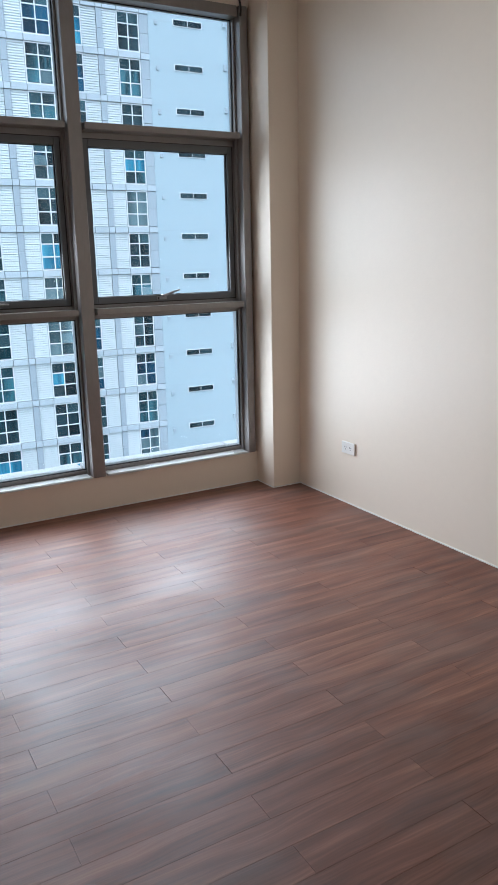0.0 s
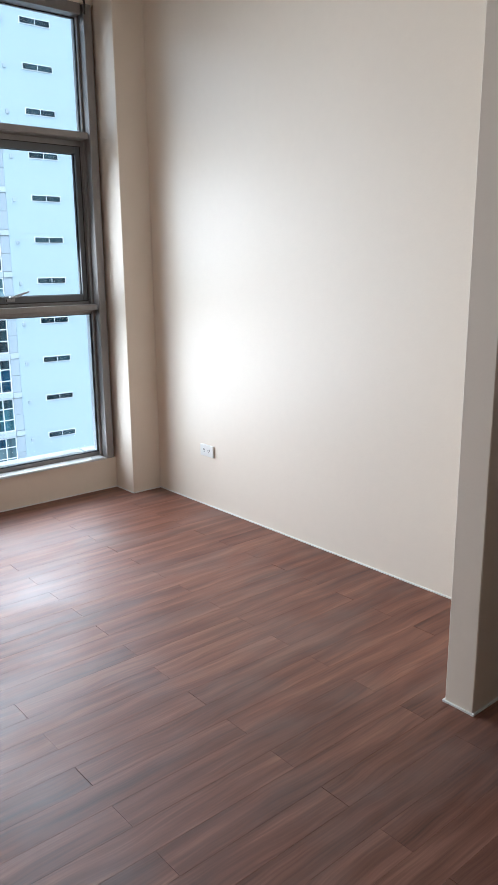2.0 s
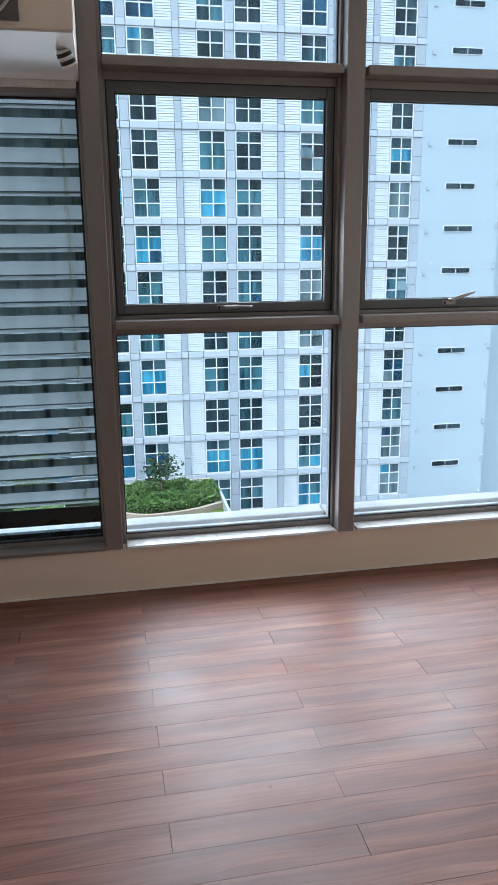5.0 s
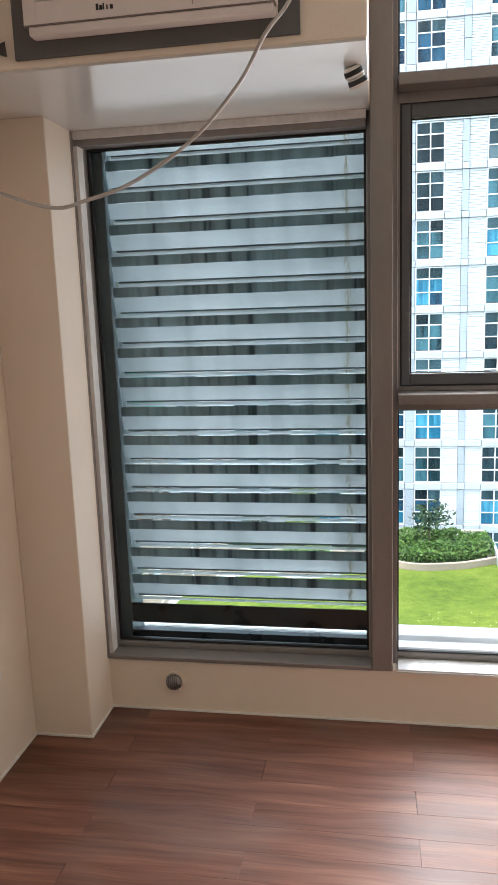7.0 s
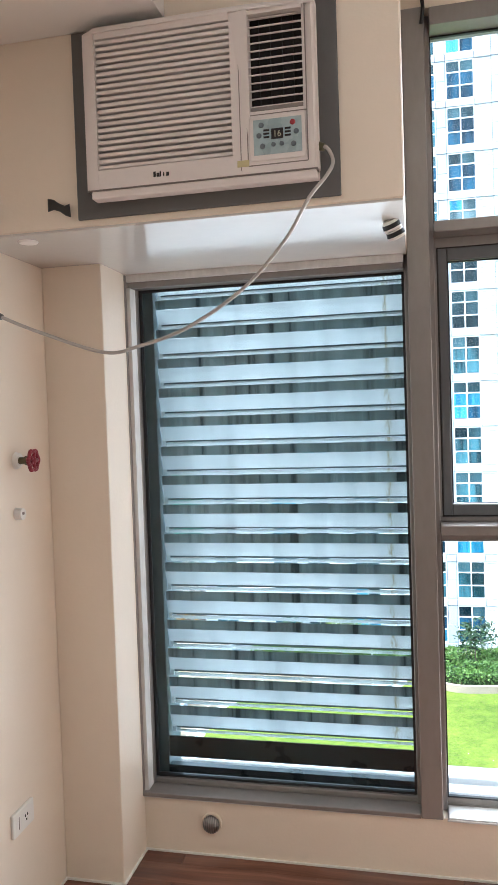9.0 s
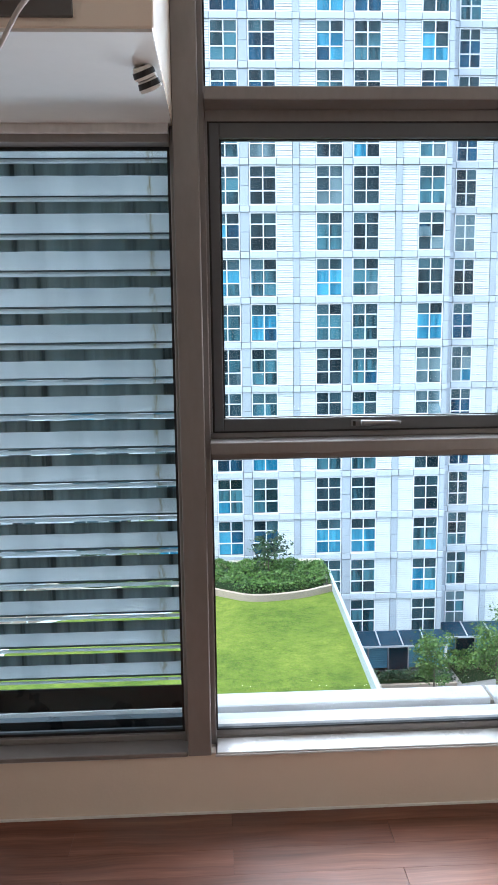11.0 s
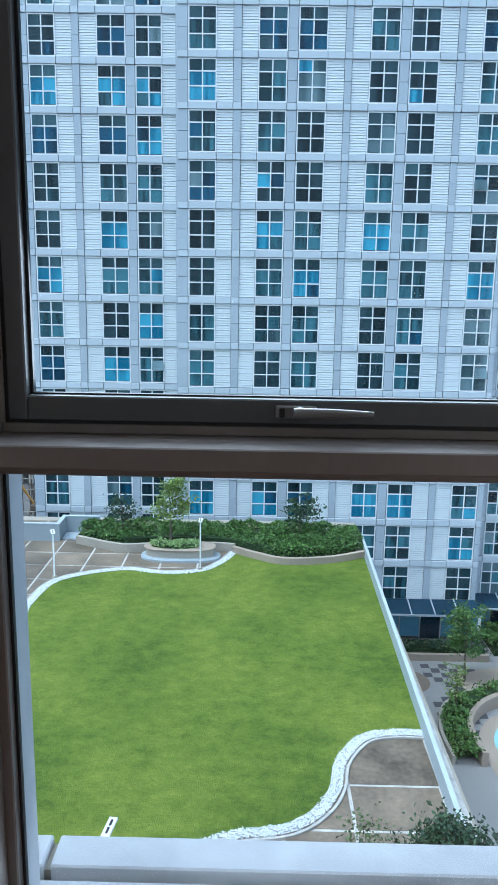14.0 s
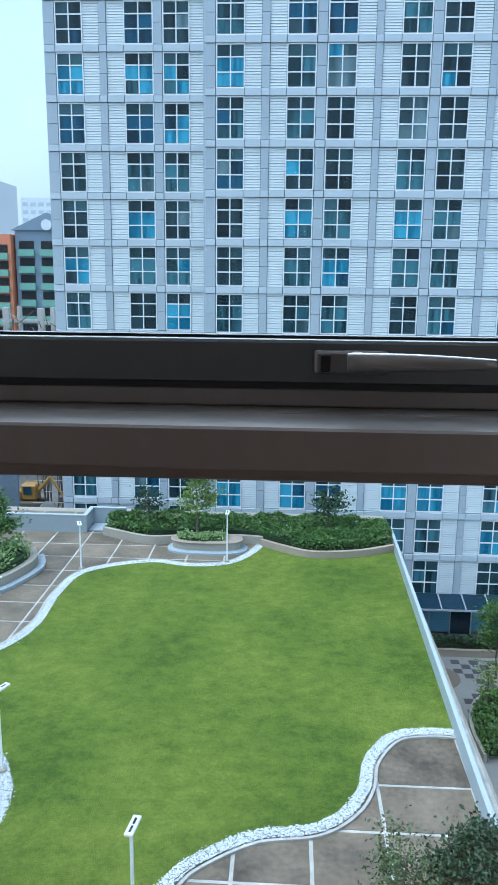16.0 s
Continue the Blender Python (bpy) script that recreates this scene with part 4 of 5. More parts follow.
# ground floor: shutters, dark glass and a glazed awning
for x0, x1, y in ((6.0, 15.1, 50.0), (15.12, 21.6, 51.2)):
    x, i = x0, 0
    while x < x1 - 0.8:
        if i % 3 != 1:
            bm = bmesh.new()
            for k in range(14):
                bx(bm, x + 0.06, x + 1.3, y - 0.06, y + 0.02, ZG + 0.15 + k * 0.155, ZG + 0.28 + k * 0.155)
            part("shutter", bm, SHUTTER, tower)
        else:
            part("shop_glass", box_bm(x + 0.03, x + 1.33, y - 0.02, y + 0.02, ZG, ZG + 2.4), DARK_GLASS, tower)
        part("shop_post", box_bm(x - 0.04, x + 0.03, y - 0.09, y + 0.02, ZG, ZG + 2.45), FRAME_WHITE if i % 3 == 2 else FAC, tower)
        x, i = x + 1.37, i + 1
    aw = part("awning", box_bm(x0 - 0.2, x1, y - 1.72, y - 1.64, ZG + 2.30, ZG + 2.42), FAC, tower, "glazed steel awning")
    n = int((x1 - x0) / 1.35)
    step = (x1 - x0) / n
    for k in range(n):
        bm = bmesh.new()
        vs = [bm.verts.new(c) for c in ((x0 + k * step + 0.04, y - 1.68, ZG + 2.44), (x0 + (k + 1) * step - 0.03, y - 1.68, ZG + 2.44), (x0 + (k + 1) * step - 0.03, y - 0.08, ZG + 2.80), (x0 + k * step + 0.04, y - 0.08, ZG + 2.80))]
        bm.faces.new(vs)
        bmesh.ops.solidify(bm, geom=bm.faces[:], thickness=0.03)
        part("glass_panel", bm, AWNING, aw)
        bm = bmesh.new()
        cyl(bm, (x0 + k * step, y - 1.68, ZG + 2.45), (x0 + k * step, y - 0.05, ZG + 2.83), 0.045, 0.045, 6)
        part("awning_rib", bm, FAC, aw)
    part("awning_post", box_bm(x1 - 0.25, x1 - 0.1, y - 1.7, y - 1.55, ZG, ZG + 2.32), FRAME_WHITE, aw)

# ---- roof garden ----
podium = solid("podium_deck", box_bm(-30, 6.5, 4.7, 47.5, ZG, ZL - 0.06), CONCRETE, "concrete podium that carries the roof garden", "podium", kind="structure")
EDGE_FAR = curve_through([(-0.67, 41.6), (-1.35, 39.9), (-2.4, 38.7), (-4.2, 38.35), (-6.24, 38.7), (-9.0, 37.2), (-9.6, 34.5), (-9.55, 31.3), (-10.5, 29.0), (-13, 27.6), (-18, 27)], 8)
EDGE_LEFT = curve_through([(-18, 25.5), (-12, 25.4), (-8.46, 23.4), (-7.15, 21.7), (-6.86, 20.3), (-7.0, 19.3), (-7.8, 17.6), (-8.2, 15)], 8)
EDGE_NEAR = curve_through([(-3.4, 15), (-2.7, 17), (-2.05, 18.46), (-1.48, 19.2), (-0.14, 20.1), (1.44, 20.45), (2.36, 21.2), (2.86, 22.15), (3.15, 23.4), (3.95, 24.6), (5.0, 24.95), (6.0, 24.95)], 8)
KERB = curve_through([(6.38, 41.4), (4.3, 40.35), (2.0, 40.0), (0.5, 40.75), (-0.67, 41.6)], 8)
bm = bmesh.new()
outline = KERB[:-1] + EDGE_FAR + EDGE_LEFT + EDGE_NEAR
vs = [bm.verts.new((p[0], p[1], ZL + 0.03)) for p in outline]
rim = [bm.edges.new((a, b)) for a, b in zip(vs, vs[1:] + vs[:1])]
bmesh.ops.triangle_fill(bm, edges=rim, use_beauty=True, normal=(0, 0, 1))
solid("lawn", bm, GRASS, "bright mown lawn with uneven yellow-green patches", "lawn", kind="stuff")


def inside_lawn(x, y, margin):
    n, hit = len(outline), False
    for i in range(n):
        a, b = outline[i], outline[(i + 1) % n]
        if (a[1] > y) != (b[1] > y) and x < (b[0] - a[0]) * (y - a[1]) / (b[1] - a[1]) + a[0]:
            hit = not hit
    return hit and min(math.hypot(p[0] - x, p[1] - y) for p in outline) > margin


def gravel_strip(edge, w, name):
    """White pebbles along a curved edge."""
    r = random.Random(len(edge))
    verts, faces = [], []
    octa = ((1, 0, 0), (0, 1, 0), (-1, 0, 0), (0, -1, 0), (0, 0, 1), (0, 0, -1))
    tris = ((0, 1, 4), (1, 2, 4), (2, 3, 4), (3, 0, 4), (1, 0, 5), (2, 1, 5), (3, 2, 5), (0, 3, 5))
    for a, b in zip(edge, edge[1:]):
        d = b - a
        side = Vector((-d[1], d[0])).normalized()
        for _ in range(int(d.length * w * 1350)):
            c = a + d * r.random() + side * (r.random() - 0.5 + (r.gauss(0, 0.12) if r.random() < 0.25 else 0)) * w
            s, n0, ang = r.uniform(0.013, 0.032), len(verts), r.random() * 3
            ca, sa = math.cos(ang), math.sin(ang)
            zz = ZL + 0.036 + r.random() * 0.03
            for ox, oy, oz in octa:
                ox, oy = ox * r.uniform(0.8, 1.3), oy * r.uniform(0.7, 1.1)
                verts.append((c[0] + s * (ca * ox - sa * oy), c[1] + s * (sa * ox + ca * oy), zz + s * 0.7 * oz))
            faces += [tuple(n0 + k for k in t) for t in tris]
    for a, b in zip(edge, edge[1:]):
        d = b - a
        side, n0 = Vector((-d[1], d[0])).normalized() * w * 0.46, len(verts)
        verts += [(q[0], q[1], ZL + 0.033) for q in (a - side, b - side, b + side, a + side)]
        faces.append((n0, n0 + 1, n0 + 2, n0 + 3))
    me = bpy.data.meshes.new(name)
    me.from_pydata(verts, [], faces)
    me.materials.append(GRAVEL), me.materials.append(GRAVEL_BED)
    for f in me.polygons:
        f.material_index = 1 if len(f.vertices) == 4 else 0
    tagged(new(name, me), "white pebble border along the lawn's edge", "gravel", kind="stuff")


def ribbon(edge, off, w, z0, z1):
    """A flat-topped kerb along a curve."""
    bm, rows = bmesh.new(), []
    for i, p in enumerate(edge):
        d = edge[min(i + 1, len(edge) - 1)] - edge[max(i - 1, 0)]
        s = Vector((-d[1], d[0])).normalized()
        a, b = p + s * off, p + s * (off + w)
        rows.append([bm.verts.new((q[0], q[1], z)) for q, z in ((a, z0), (a, z1), (b, z1), (b, z0))])
    for a, b in zip(rows, rows[1:]):
        for k in range(4):
            bm.faces.new((a[k], b[k], b[(k + 1) % 4], a[(k + 1) % 4]))
    bm.faces.new(rows[0]), bm.faces.new(rows[-1][::-1])
    bmesh.ops.recalc_face_normals(bm, faces=bm.faces[:])
    return bm


gravel_strip(EDGE_NEAR[8:], 0.35, "gravel_border")
gravel_strip(EDGE_FAR[:-16], 0.34, "gravel_border")
gravel_strip(EDGE_LEFT[10:], 0.40, "gravel_border")
solid("kerb", ribbon(EDGE_NEAR, -0.31, 0.08, ZL - 0.02, ZL + 0.06), PAVE_LINE, "thin pale concrete kerb beside the gravel", "kerb", "garden kerbs", "structure")
solid("kerb", ribbon(EDGE_FAR, -0.27, 0.08, ZL - 0.02, ZL + 0.06), PAVE_LINE, "thin pale concrete kerb beside the gravel", "kerb", "garden kerbs", "structure")

parapet = thing("parapet_wall", (5.9, 31, ZL), "pale blue-grey parapet wall beside the lawn", "parapet wall", kind="structure")
PX = lambda y: 5.80 + 0.48 * (y - 19) / 24.4


def slanted(y0, y1, a, b, z0, z1):
    bm = box_bm(0, 1, 0, 1, z0, z1)
    for v in bm.verts:
        y = y0 + v.co.y * (y1 - y0)
        v.co.x, v.co.y = PX(y) + a + v.co.x * (b - a), y
    return bm


part("parapet_body", slanted(12, 43.4, 0.0, 0.11, ZL - 0.5, ZL + 0.58), PARAPET, parapet)
part("parapet_coping", slanted(12, 43.42, -0.012, 0.125, ZL + 0.58, ZL + 0.62), PARAPET_TOP, parapet)


def leaf_mesh(name, points, size, material, seed, lift=0.6):
    """Many small leaves, each a folded pair of triangles, round the given points."""
    r = random.Random(seed)
    verts, faces = [], []
    for p in points:
        s = size * r.uniform(0.6, 1.35)
        d = Vector((r.gauss(0, 1), r.gauss(0, 1), r.gauss(0, lift))).normalized()
        side = d.cross(Vector((r.gauss(0, 1), r.gauss(0, 1), r.gauss(0, 1)))).normalized()
        p, n0 = Vector(p), len(verts)
        nrm = d.cross(side)
        verts += [p, p + d * s * 0.5 + side * s * 0.27 + nrm * s * 0.07, p + d * s, p + d * s * 0.5 - side * s * 0.27 + nrm * s * 0.07]
        faces += [(n0, n0 + 1, n0 + 2), (n0, n0 + 2, n0 + 3)]
    me = bpy.data.meshes.new(name)
    me.from_pydata(verts, [], faces)
    me.materials.append(material)
    return me


def tree(x, y, z, h, spread, n, leaf, material, label, seed, lean=0.0, bare=0.35):
    """A tapered trunk with limbs and a loose crown of leaves."""
    r = random.Random(seed)
    top = thing("tree", (x, y, z), label, "tree", "garden trees")
    bm, tips = bmesh.new(), []
    a, rad, knots = Vector((x, y, z)), 0.03 + h * 0.012, []
    for i in range(6):
        b = a + Vector((r.gauss(lean, 0.25) * h * 0.05, r.gauss(0, 0.25) * h * 0.05, h * 0.145))
        cyl(bm, a, b, rad, rad * 0.82, 8)
        rad, a = rad * 0.82, b
        knots.append((b, rad))
    for i, (k, rk) in enumerate(knots):
        if (k.z - z) / h < bare:
            continue
        for _ in range(4):
            ang, L = r.uniform(0, math.tau), spread * r.uniform(0.5, 1.0) * (1.1 - 0.5 * (k.z - z) / h)
            e = k + Vector((math.cos(ang) * L, math.sin(ang) * L, L * r.uniform(0.2, 0.7)))
            mid = (k + e) / 2 + Vector((0, 0, -0.06 * L))
            cyl(bm, k, mid, rk * 0.5, rk * 0.35, 6), cyl(bm, mid, e, rk * 0.35, rk * 0.12, 5)
            tips += [mid, e, e, (mid + e) / 2]
            for _ in range(2):
                t = e + Vector((r.gauss(0, 1), r.gauss(0, 1), r.gauss(0.3, 0.6))) * L * 0.3
                cyl(bm, (mid + e) / 2, t, rk * 0.2, rk * 0.08, 4)
                tips.append(t)
    part("trunk", bm, BARK, top)
    pts = []
    for _ in range(n):
        c = r.choice(tips)
        pts.append(c + Vector((r.gauss(0, 1), r.gauss(0, 1), r.gauss(0, 0.8))) * spread * 0.17)
    me = leaf_mesh("crown", pts, leaf, material, seed)
    me.transform(Matrix.Translation((-x, -y, -z)))
    crown = new("crown", me)
    crown.parent = top
    return top


def shrubbery(name, label, category, outline_pts, z0, z1, count, leaf, material, seed, lump=0.35, group=""):
    """A clipped mass of leaves over a plan outline, round a core coloured as its inner shade."""
    r = random.Random(seed)
    xs, ys = [p[0] for p in outline_pts], [p[1] for p in outline_pts]
    nn = len(outline_pts)

    def inside(px, py):
        hit = False
        for i in range(nn):
            a, b = outline_pts[i], outline_pts[(i + 1) % nn]
            if (a[1] > py) != (b[1] > py) and px < (b[0] - a[0]) * (py - a[1]) / (b[1] - a[1]) + a[0]:
                hit = not hit
        return hit

    pts = []
    while len(pts) < count:
        px, py = r.uniform(min(xs), max(xs)), r.uniform(min(ys), max(ys))
        if not inside(px, py):
            continue
        top = z1 + lump * noise.noise(Vector((px * 1.3, py * 1.3, seed))) * 1.2
        edge = min(1.0, min(math.hypot(px - p[0], py - p[1]) for p in outline_pts) / 0.45)
        top = z0 + (top - z0) * (0.72 + 0.28 * math.sqrt(edge))
        pz = top - abs(r.gauss(0, 0.06)) if (edge >= 1 or r.random() < 0.25) else r.uniform(z0, top)
        pts.append((px, py, pz))
    cx, cy = sum(xs) / nn, sum(ys) / nn
    top_ob = thing(name, (cx, cy, z0), label, category, group)
    me = leaf_mesh("foliage", pts, leaf, material, seed)
    me.transform(Matrix.Translation((-cx, -cy, -z0)))
    ob = new("foliage", me)
    ob.parent = top_ob
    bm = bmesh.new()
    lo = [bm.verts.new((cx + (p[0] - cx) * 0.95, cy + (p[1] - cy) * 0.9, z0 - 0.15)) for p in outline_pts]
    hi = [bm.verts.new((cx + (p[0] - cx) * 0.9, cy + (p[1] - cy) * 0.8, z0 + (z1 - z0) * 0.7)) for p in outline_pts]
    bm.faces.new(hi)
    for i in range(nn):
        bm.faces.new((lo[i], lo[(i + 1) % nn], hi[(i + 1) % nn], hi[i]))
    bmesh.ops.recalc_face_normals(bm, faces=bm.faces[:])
    part("core", bm, LEAF_SHADE, top_ob)
    return top_ob


# near-black green: the shade between the leaves, put into the core's colour
LEAF_SHADE = paint("hedge_inner_shade", (0.018, 0.04, 0.010), 0.95)

# far hedge in its curved planter
FRONT = curve_through([(6.3, 41.75), (4.3, 40.7), (2.0, 40.35), (0.5, 41.05), (-0.6, 41.75), (-2.0, 42.2), (-5.0, 42.2), (-7.0, 41.9), (-9.4, 42.9)], 4)
solid("planter_kerb", ribbon(KERB, 0.0, 0.22, ZL - 0.05, ZL + 0.38), TAN, "low curved concrete planter kerb behind the lawn", "planter", "planter kerbs", "structure")
solid("planter_kerb", ribbon(curve_through([(-0.67, 41.6), (-2.0, 41.75), (-3.6, 41.6), (-5.4, 41.4), (-7.0, 41.3), (-9.5, 42.5)], 6), -0.22, 0.22, ZL - 0.05, ZL + 0.45), CONCRETE, "low curved concrete planter kerb behind the path", "planter", "planter kerbs", "structure")
solid("planter_soil", box_bm(-9.5, 6.1, 42.6, 45.0, ZL - 0.05, ZL + 0.3), SOIL, "dark soil under the hedge", "soil", kind="structure")
shrubbery("hedge", "dense clipped green hedge in a curved planter", "hedge", [(p[0], p[1]) for p in FRONT] + [(-9.4, 44.6), (6.1, 44.6)], ZL + 0.25, ZL + 0.77, 30000, 0.15, LEAF, 3, 0.38)
step_pl = thing("stepped_planter", (-3.6, 40.9, ZL), "low stepped concrete planter with a pale rim", "planter")


def oval(cx, cy, rx, ry, z0, z1, flare=0.0):
    """A rounded low block whose front bows out, wider at the top by its flare."""
    bm, rows = bmesh.new(), []
    for z, k in ((z0, 0.0), (z1 - 0.03, flare), (z1, flare - 0.03)):
        ring = []
        for i in range(48):
            a = math.tau * i / 48
            c, q = math.cos(a), math.sin(a)
            ring.append(bm.verts.new((cx + (rx + k) * math.copysign(abs(c) ** 0.75, c), cy + (ry + k) * math.copysign(abs(q) ** 0.75, q), z)))
        rows.append(ring)
    for a, b in zip(rows, rows[1:]):
        for i in range(48):
            bm.faces.new((a[i], a[(i + 1) % 48], b[(i + 1) % 48], b[i]))
    bm.faces.new(rows[0][::-1]), bm.faces.new(rows[-1])
    return bm


part("step", oval(-3.5, 40.75, 2.1, 0.95, ZL, ZL + 0.14), PARAPET, step_pl)
part("planter_wall", oval(-3.55, 40.85, 1.8, 0.72, ZL + 0.14, ZL + 0.5), CONCRETE, step_pl)
part("rim", oval(-3.55, 40.85, 1.86, 0.78, ZL + 0.5, ZL + 0.60, 0.04), TAN, step_pl)
shrubbery("ground_cover", "yellow-green ground cover plants in the stepped planter", "plants", [(-5.1, 40.6), (-4.6, 40.3), (-3.6, 40.2), (-2.6, 40.4), (-2.5, 41.1), (-5.1, 41.1)], ZL + 0.6, ZL + 0.86, 1500, 0.13, LEAF_LIME, 5, 0.15)
tree(-4.1, 41.6, ZL + 0.4, 3.7, 1.0, 2000, 0.17, LEAF_LIGHT, "slender young tree with light green leaves", 11)
tree(-6.9, 42.7, ZL + 0.4, 2.2, 0.9, 700, 0.16, LEAF_DARK, "small sparse tree above the hedge", 12)
tree(2.9, 42.9, ZL + 0.4, 2.1, 1.2, 600, 0.22, LEAF_DARK, "broad small frangipani tree above the hedge", 13, bare=0.3)

# left bed with its curved seat wall
BED = curve_through([(-12.0, 38.9), (-11.5, 37.4), (-11.9, 35.6), (-12.7, 34.2), (-14.5, 33.0)], 6)
solid("planter_kerb", ribbon(BED, 0.0, -0.35, ZL - 0.02, ZL + 0.55), CONCRETE, "curved concrete seat wall round a garden bed", "planter", "planter kerbs", "structure")
solid("planter_step", ribbon(BED, 0.02, 0.35, ZL - 0.02, ZL + 0.16), PARAPET, "pale step along the curved seat wall", "step", kind="structure")
shrubbery("shrub_bed", "mixed green shrubs in a curved garden bed", "shrubs", [(p[0] - 0.3, p[1]) for p in BED] + [(-16.5, 33.0), (-16.5, 39.4), (-13, 39.6)], ZL + 0.3, ZL + 1.0, 5500, 0.17, LEAF_LIME, 6, 0.6)
tree(-13.6, 37.6, ZL + 0.3, 3.1, 1.2, 2600, 0.17, LEAF, "bushy young tree in the garden bed", 14)
tree(-14.8, 36.0, ZL + 0.3, 2.6, 1.1, 1500, 0.17, LEAF_LIGHT, "bushy young tree in the garden bed", 15)
low = thing("garden_wall", (-13, 45.6, ZL), "pale blue-grey low wall closing the roof garden", "wall", kind="structure")
part("wall_run", box_bm(-22, -10.5, 42.9, 43.1, ZL - 0.3, ZL + 0.95), PARAPET, low)
part("wall_return", box_bm(-10.7, -10.5, 43.1, 44.6, ZL - 0.3, ZL + 0.95), PARAPET, low)
part("door_step", box_bm(-10.45, -9.0, 43.15, 44.35, ZL - 0.05, ZL + 0.06), PARAPET_TOP, low)
part("wall_run", box_bm(-10.5, -8.6, 44.4, 44.6, ZL - 0.3, ZL + 0.95), PARAPET, low)
for a in ((-22, -10.48, 42.88, 43.12), (-10.72, -10.48, 43.12, 44.62), (-10.48, -8.58, 44.38, 44.62)):
    part("wall_coping", box_bm(*a, ZL + 0.951, ZL + 0.99), PARAPET_TOP, low)

# near corner: dark shrubs that rise into view
tree(4.7, 17.2, ZL, 2.3, 1.2, 9000, 0.115, LEAF_DARK, "dense dark green shrub tree near the parapet", 21, bare=0.2)
tree(3.0, 17.1, ZL, 2.5, 1.05, 1900, 0.09, LEAF_OLIVE, "airy young tree beside the dark shrub", 22, bare=0.25)
tree(5.2, 18.2, ZL, 1.9, 0.7, 2600, 0.15, LEAF_DARK, "dense dark green shrub tree near the parapet", 23, bare=0.2)


def lamp_post(x, y, turn, h):
    """A slender white garden light with a flat slotted head."""
    lp = thing("garden_lamp", (x, y, ZL), "slender white garden lamp with a flat slotted head", "garden lamp", "garden lamps")
    bm = bmesh.new()
    cyl(bm, (x, y, ZL + 0.02), (x, y, ZL + 0.14), 0.13, 0.12, 14)
    part("base", bm, CONCRETE, lp)
    part("pole", box_bm(x - 0.036, x + 0.036, y - 0.03, y + 0.03, ZL + 0.1, ZL + h, 0.01), LAMP_WHITE, lp)
    t = pose(x, y, ZL + h + 0.02, 0, 0, turn)
    bm = box_bm(-0.095, 0.095, -0.18, 0.42, -0.03, 0.03, 0.01)
    bmesh.ops.transform(bm, matrix=t, verts=bm.verts[:])
    head = part("head", bm, LAMP_WHITE, lp)
    for a, b in ((-0.10, 0.09), (0.14, 0.33)):
        bm = box_bm(-0.028, 0.028, a, b, 0.028, 0.034)
        bmesh.ops.transform(bm, matrix=t, verts=bm.verts[:])
        part("light_slot", bm, LAMP_CELL, head)


for x, y, turn, h in ((-2.56, 17.05, -8, 2.56), (-7.38, 22.15, -25, 2.56), (-10.5, 29.75, -20, 2.56), (-2.33, 38.9, 0, 2.56), (-9.3, 37.4, 20, 2.3), (-15, 30, 0, 2.56)):
    lamp_post(x, y, turn, h)

# paving of the roof garden: slabs between white bands
paving = thing("pavement", (0, 0, ZL), "stained brown-grey concrete slabs with white bands", "paving", kind="structure")
SX, SY = 1.92, 1.87
slab = mesh_from("paving_slab", box_bm(0.05, SX - 0.05, 0.05, SY - 0.05, -0.05, 0.0, 0.01), PAVE)
part("band_bed", box_bm(-22, 6.4, 12, 46.5, ZL - 0.06, ZL - 0.018), PAVE_LINE, paving)
for i in range(-12, 1):
    for j in range(-3, 15):
        x, y = 1.32 + i * SX, 18.6 + j * SY
        if x + SX > 6.1 and j > 4 or inside_lawn(x + SX / 2, y + SY / 2, 1.4) or x < -20:
            continue
        if x + SX > PX(y):
            continue
        piece("paving_slab", slab, (x, y, 0), paving)
for j in range(-3, 4):
    x0 = 1.32 + SX
    y = 18.6 + j * SY
    deep = 2 * SY if j == 2 else SY
    if PX(y) - x0 > 0.15 and j != 3:
        piece("paving_slab", mesh_from("paving_slab", box_bm(0.05, PX(y) - x0 - 0.01, 0.05, deep - 0.05, -0.05, 0.0, 0.01), PAVE), (x0, y, 0), paving)

# ---- lower plaza with pool ----
plaza = solid("plaza", box_bm(6.5, 60, 4.7, 49.9, ZG - 0.1, ZG), PLAZA, "pale grey plaza paving beside the tower", "plaza", kind="structure")
tiles = thing("plaza_tiles", (11, 43, ZG), "dark square tiles set in the pale plaza", "tiles", kind="structure")
dt = mesh_from("dark_tile", box_bm(0, 0.52, 0, 0.52, 0, 0.008), PLAZA_DARK)
r = random.Random(4)
for i in range(9):
    for j in range(18):
        if (i + j) % 2 == 0 and r.random() < 0.55:
            piece("dark_tile", dt, (-2.2 + i * 0.55 + j * 0.02, -6.5 + j * 0.55, 0.0), tiles)
bm = bmesh.new()
cyl(bm, (9.6, 44.2, ZG), (9.6, 44.2, ZG + 0.012), 1.35, 1.35, 40)
solid("paving_disc", bm, DISC, "round brown paving patch on the plaza", "paving")
solid("tan_terrace", ribbon(curve_through([(12.6, 44.0), (15, 45.0), (19, 46.0), (26, 46.5)], 6), -0.9, 1.8, ZG, ZG + 0.014), TAN, "curved tan terrace before the tower", "paving", kind="structure")
PB = curve_through([(10.4, 36.2), (10.3, 38.4), (10.9, 40.7), (12.4, 42.2), (14.4, 43.0), (17, 43.4), (21, 43.3)], 6)
solid("planter_kerb", ribbon(PB, -0.05, 0.18, ZG, ZG + 0.5), CONCRETE, "curved concrete planter kerb round the pool", "planter", "planter kerbs", "structure")
